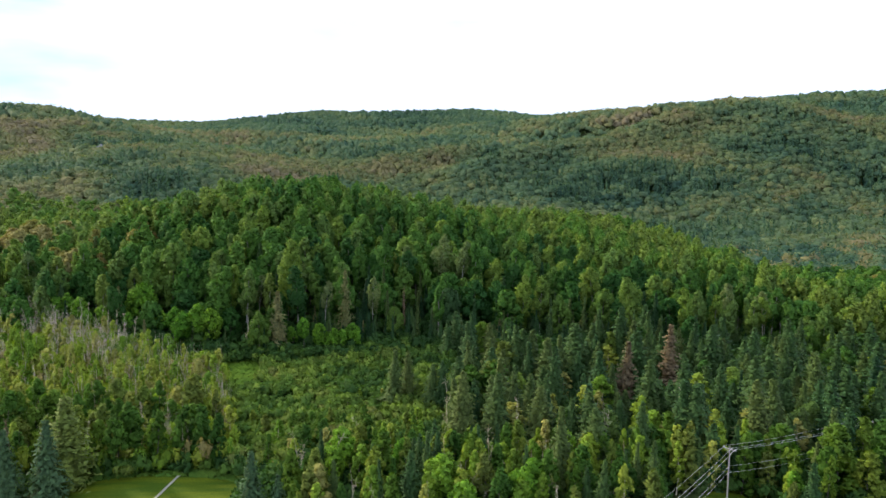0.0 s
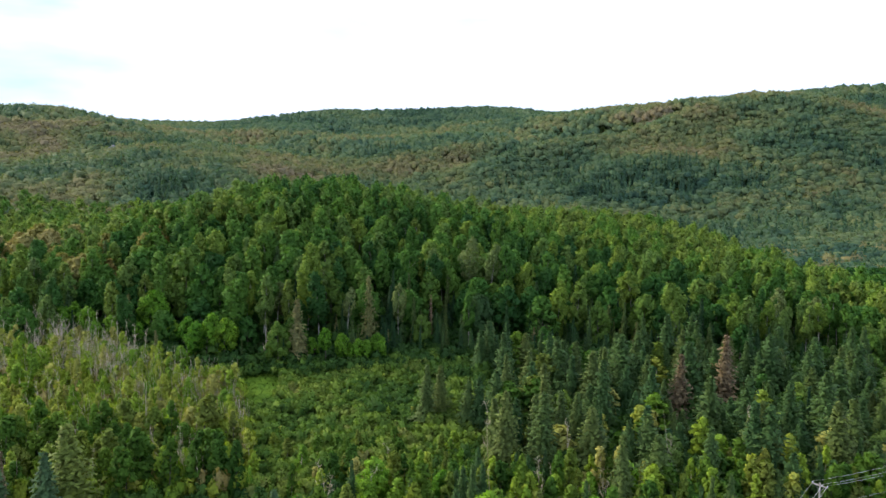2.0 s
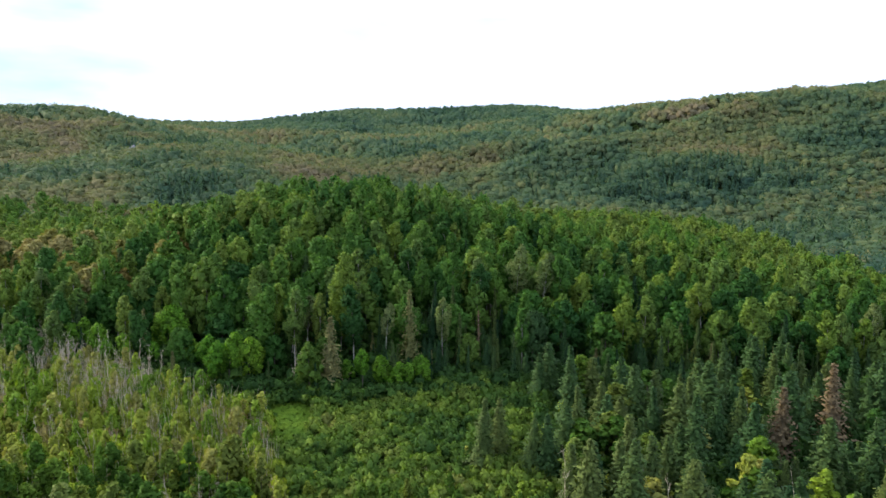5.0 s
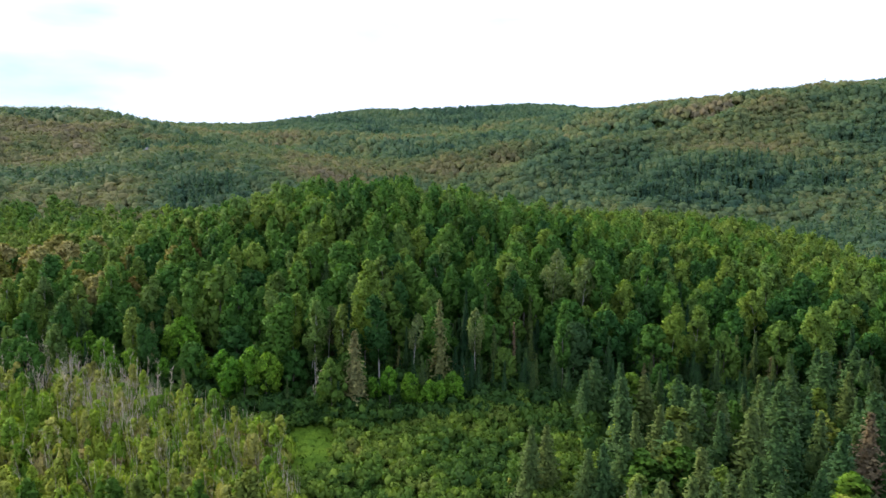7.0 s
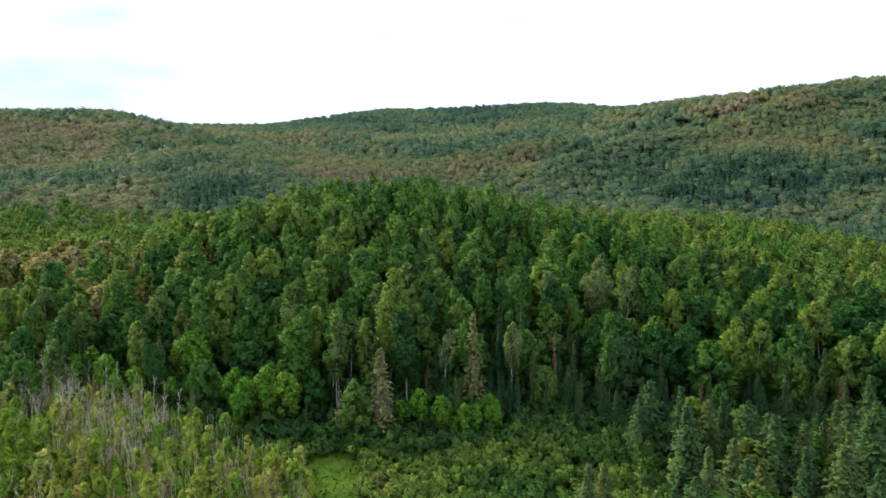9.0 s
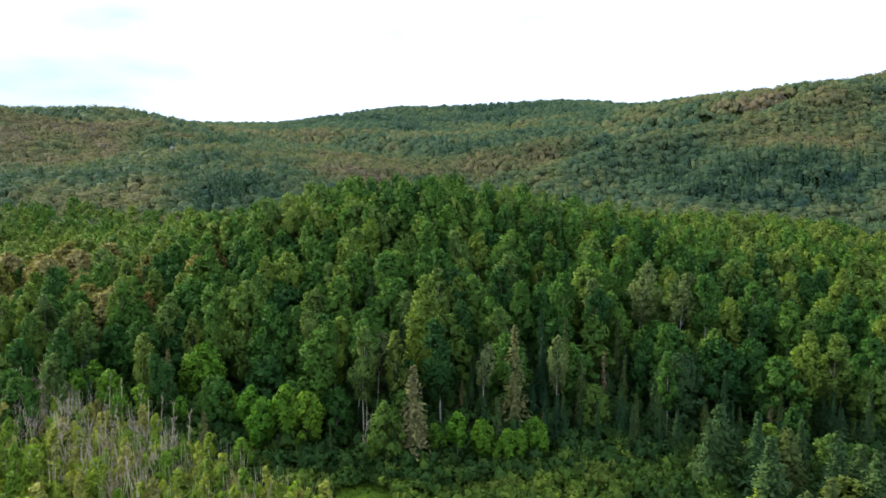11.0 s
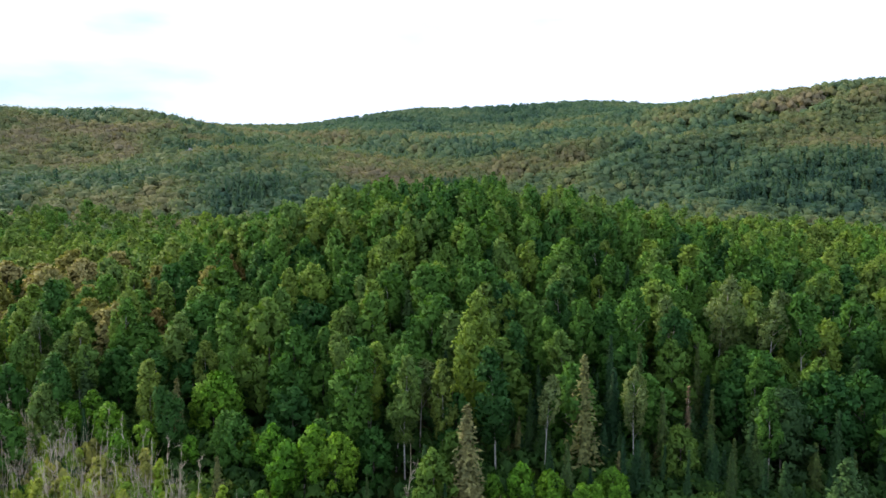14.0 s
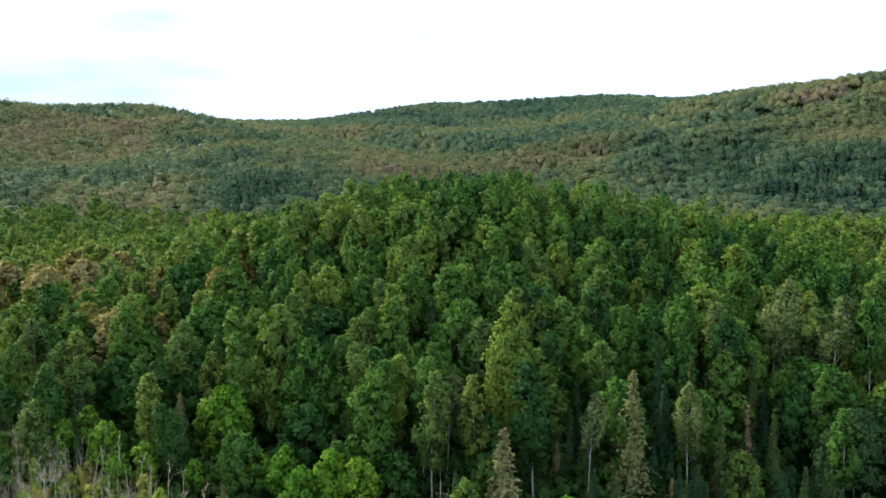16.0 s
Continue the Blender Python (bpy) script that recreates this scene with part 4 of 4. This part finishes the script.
def tufts(name, label, cx, cy, rx, ry, count, size, material, seed):
    rng = np.random.default_rng(seed)
    a, r = rng.uniform(0, 2 * np.pi, count), np.sqrt(rng.uniform(0, 1, count))
    x, y = cx + rx * r * np.cos(a), cy + ry * r * np.sin(a)
    c = np.stack([x, y, ground_z(x, y) + 0.2 * size], -1)
    v, nm, f = leaf_scraps(rng, c, np.tile((0.0, -0.4, 0.9), (count, 1)), size, 1.8, edge=0.6)
    tagged(new(name, mesh_from(name, v, f, material, nm)), label, "grass", kind="stuff")


M_VERGE = grass_material("verge_grass", (0.045, 0.105, 0.014), (0.085, 0.150, 0.020), (0.6, 0.6, 1.0))


def verge(name, label, cx, cy, rx, ry, count, size, material, seed):
    """Long uncut grass along the edge of a lawn."""
    rng = np.random.default_rng(seed)
    a, w = rng.uniform(0, 2 * np.pi, count), rng.uniform(0.86, 1.08, count)
    x, y = cx + rx * w * np.sign(np.cos(a)) * np.abs(np.cos(a)) ** 0.7, cy + ry * w * np.sign(np.sin(a)) * np.abs(np.sin(a)) ** 0.7
    c = np.stack([x, y, ground_z(x, y) + 0.3 * size], -1)
    v, nm, f = leaf_scraps(rng, c, np.tile((0.0, -0.7, 0.6), (count, 1)), size, 2.0, edge=0.6)
    tagged(new(name, mesh_from(name, v, f, material, nm)), label, "grass", kind="stuff")


verge("verge", "long uncut grass along the edge of the lawn", -24.5, 54.0, 19.0, 14.2, 5200, 0.5, M_VERGE, 72)
tufts("meadow_tufts", "uneven tufts of green meadow grass", -21, 107, 5.5, 10.8, 3200, 0.42, M_WILD, 71)

M_PLANK = bark_material("weathered_plank", (0.24, 0.23, 0.16), (0.42, 0.40, 0.30), (1, 6, 1))


def box(cx, cy, cz, sx, sy, sz):
    bm = bmesh.new()
    bmesh.ops.create_cube(bm, size=1)
    bmesh.ops.scale(bm, vec=(sx, sy, sz), verts=bm.verts)
    bmesh.ops.bevel(bm, geom=bm.edges[:], offset=min(sx, sy, sz) * 0.12, segments=1, affect="EDGES")
    bmesh.ops.translate(bm, vec=(cx, cy, cz), verts=bm.verts)
    return bm


def part(name, bm, material, parent, label=""):
    me = bpy.data.meshes.new(name)
    bm.to_mesh(me)
    bm.free()
    me.materials.append(material)
    ob = new(name, me)
    ob.parent = parent
    return tagged(ob, label) if label else ob


# a narrow walkway of pale planks across the lawn
walkway = tagged(new("walkway"), "narrow walkway of pale weathered planks across the lawn", "walkway")
wa, wb = Vector((-23.4, 54.5)), Vector((-20.9, 67.8))
along = (wb - wa).normalized()
plank_mesh = None
steps = 44
for i in range(steps):
    c = wa + (wb - wa) * ((i + 0.5) / steps)
    if plank_mesh is None:
        ob = part("plank", box(0, 0, 0, 0.42, 0.27, 0.05), M_PLANK, walkway)
        plank_mesh = ob.data
    else:
        ob = new("plank", plank_mesh)
        ob.parent = walkway
    ob.matrix_basis = pose(c.x, c.y, float(ground_z(c.x, c.y)) + 0.13, 0, 0, math.degrees(math.atan2(along.y, along.x)) - 90 + random.uniform(-2, 2))
for side in (-0.15, 0.15):
    runner = part("runner", box(0, 0, 0, 0.09, (wb - wa).length, 0.1), M_PLANK, walkway)
    mid = (wa + wb) / 2 + Vector((-along.y, along.x)) * side
    runner.matrix_basis = pose(mid.x, mid.y, float(ground_z(mid.x, mid.y)) + 0.06, 0, 0, math.degrees(math.atan2(along.y, along.x)) - 90)

M_METAL = bark_material("grey_metal", (0.30, 0.30, 0.30), (0.42, 0.42, 0.42))
M_WIRE = bark_material("pale_wire", (0.60, 0.58, 0.53), (0.75, 0.73, 0.68))
POLE_TOP = 6.0
POLES = [(33.0, 26.0), (58.5, 50.0), (87.0, 60.0)]


def as_bmesh(v, f):
    bm = bmesh.new()
    vs = [bm.verts.new(p) for p in v]
    for q in f:
        bm.faces.new([vs[k] for k in q])
    return bm


def utility_pole(x, y, turn):
    root = tagged(new("utility_pole"), "grey wooden utility pole with a crossarm and insulators", "utility pole", "utility poles")
    z = float(ground_z(x, y))
    h = POLE_TOP - z
    part("post", as_bmesh(*tube([(0, 0, -0.3), (0, 0, h * 0.5), (0, 0, h + 0.35), (0, 0, h + 0.36)], [0.12, 0.105, 0.085, 0.01], 10)), M_POLE, root)
    part("crossarm", box(0, 0, h, 1.9, 0.12, 0.14), M_POLE, root)
    for q in (-0.85, 0.3, 0.85):
        part("insulator", as_bmesh(*tube([(q, 0, h + 0.06), (q, 0, h + 0.12), (q, 0, h + 0.2), (q, 0, h + 0.26)], [0.02, 0.06, 0.06, 0.02], 8)), M_METAL, root, "small grey insulator")
    for q in (-0.6, 0.6):
        part("brace", as_bmesh(*tube([(q, 0.02, h - 0.06), (0, 0.12, h - 0.75)], [0.025, 0.025], 5)), M_METAL, root)
    root.matrix_basis = pose(x, y, z, 0, 0, turn)
    return root


for (px, py), turn in zip(POLES, (-48.0, -58.0, -70.0)):
    utility_pole(px, py, turn)

power_line = tagged(new("power_line"), "pale power cables sagging between the utility poles", "cable")


def span(a, b, sag, r):
    pts = [Vector(a).lerp(Vector(b), t) - Vector((0, 0, sag * 4 * t * (1 - t))) for t in np.linspace(0, 1, 13)]
    part("cable", as_bmesh(*tube([tuple(q) for q in pts], [r] * 13, 5)), M_WIRE, power_line)


for (a, ta), (b, tb) in (((POLES[0], -48.0), (POLES[1], -58.0)), ((POLES[1], -58.0), (POLES[2], -70.0))):
    for q in (-0.85, 0.3, 0.85):
        span((a[0] + q * math.cos(radians(ta)), a[1] + q * math.sin(radians(ta)), POLE_TOP + 0.24), (b[0] + q * math.cos(radians(tb)), b[1] + q * math.sin(radians(tb)), POLE_TOP + 0.24), 0.5, 0.012)
    for q, low in ((0.1, 2.4), (-0.1, 3.4)):
        span((a[0] + q, a[1], POLE_TOP - low), (b[0] + q, b[1], POLE_TOP - low), 0.7, 0.012)

# a bare outcrop on the far slope
M_ROCK = bark_material("pale_rock", (0.13, 0.14, 0.155), (0.26, 0.27, 0.29), (0.3, 0.3, 0.6))


def rock_outcrop(x, y):
    """Three worn slabs leaning on one another."""
    rng = np.random.default_rng(77)
    v, f, base = [], [], 0
    u, q = BALLS[2]
    for dx, dz, sx, sy, sz in ((-2.4, 3.6, 3.6, 2.4, 5.6), (2.2, 3.2, 3.2, 2.6, 5.0), (0.2, 4.2, 2.6, 2.2, 6.2)):
        w = np.sign(u) * np.abs(u) ** 0.6 * rng.uniform(0.85, 1.12, (len(u), 1))
        v.append(w * (sx, sy, sz) + (dx, 0, dz))
        f.append(q + base)
        base += len(u)
    ob = new("rock_outcrop", mesh_from("rock_outcrop", np.concatenate(v), np.concatenate(f), M_ROCK, smooth=False))
    ob.matrix_basis = pose(x, y, float(ground_z(x, y)), rz=12)
    return tagged(ob, "pale grey rock outcrop among trees on the slope", "rock")


rock_outcrop(-191.0, 462.0)
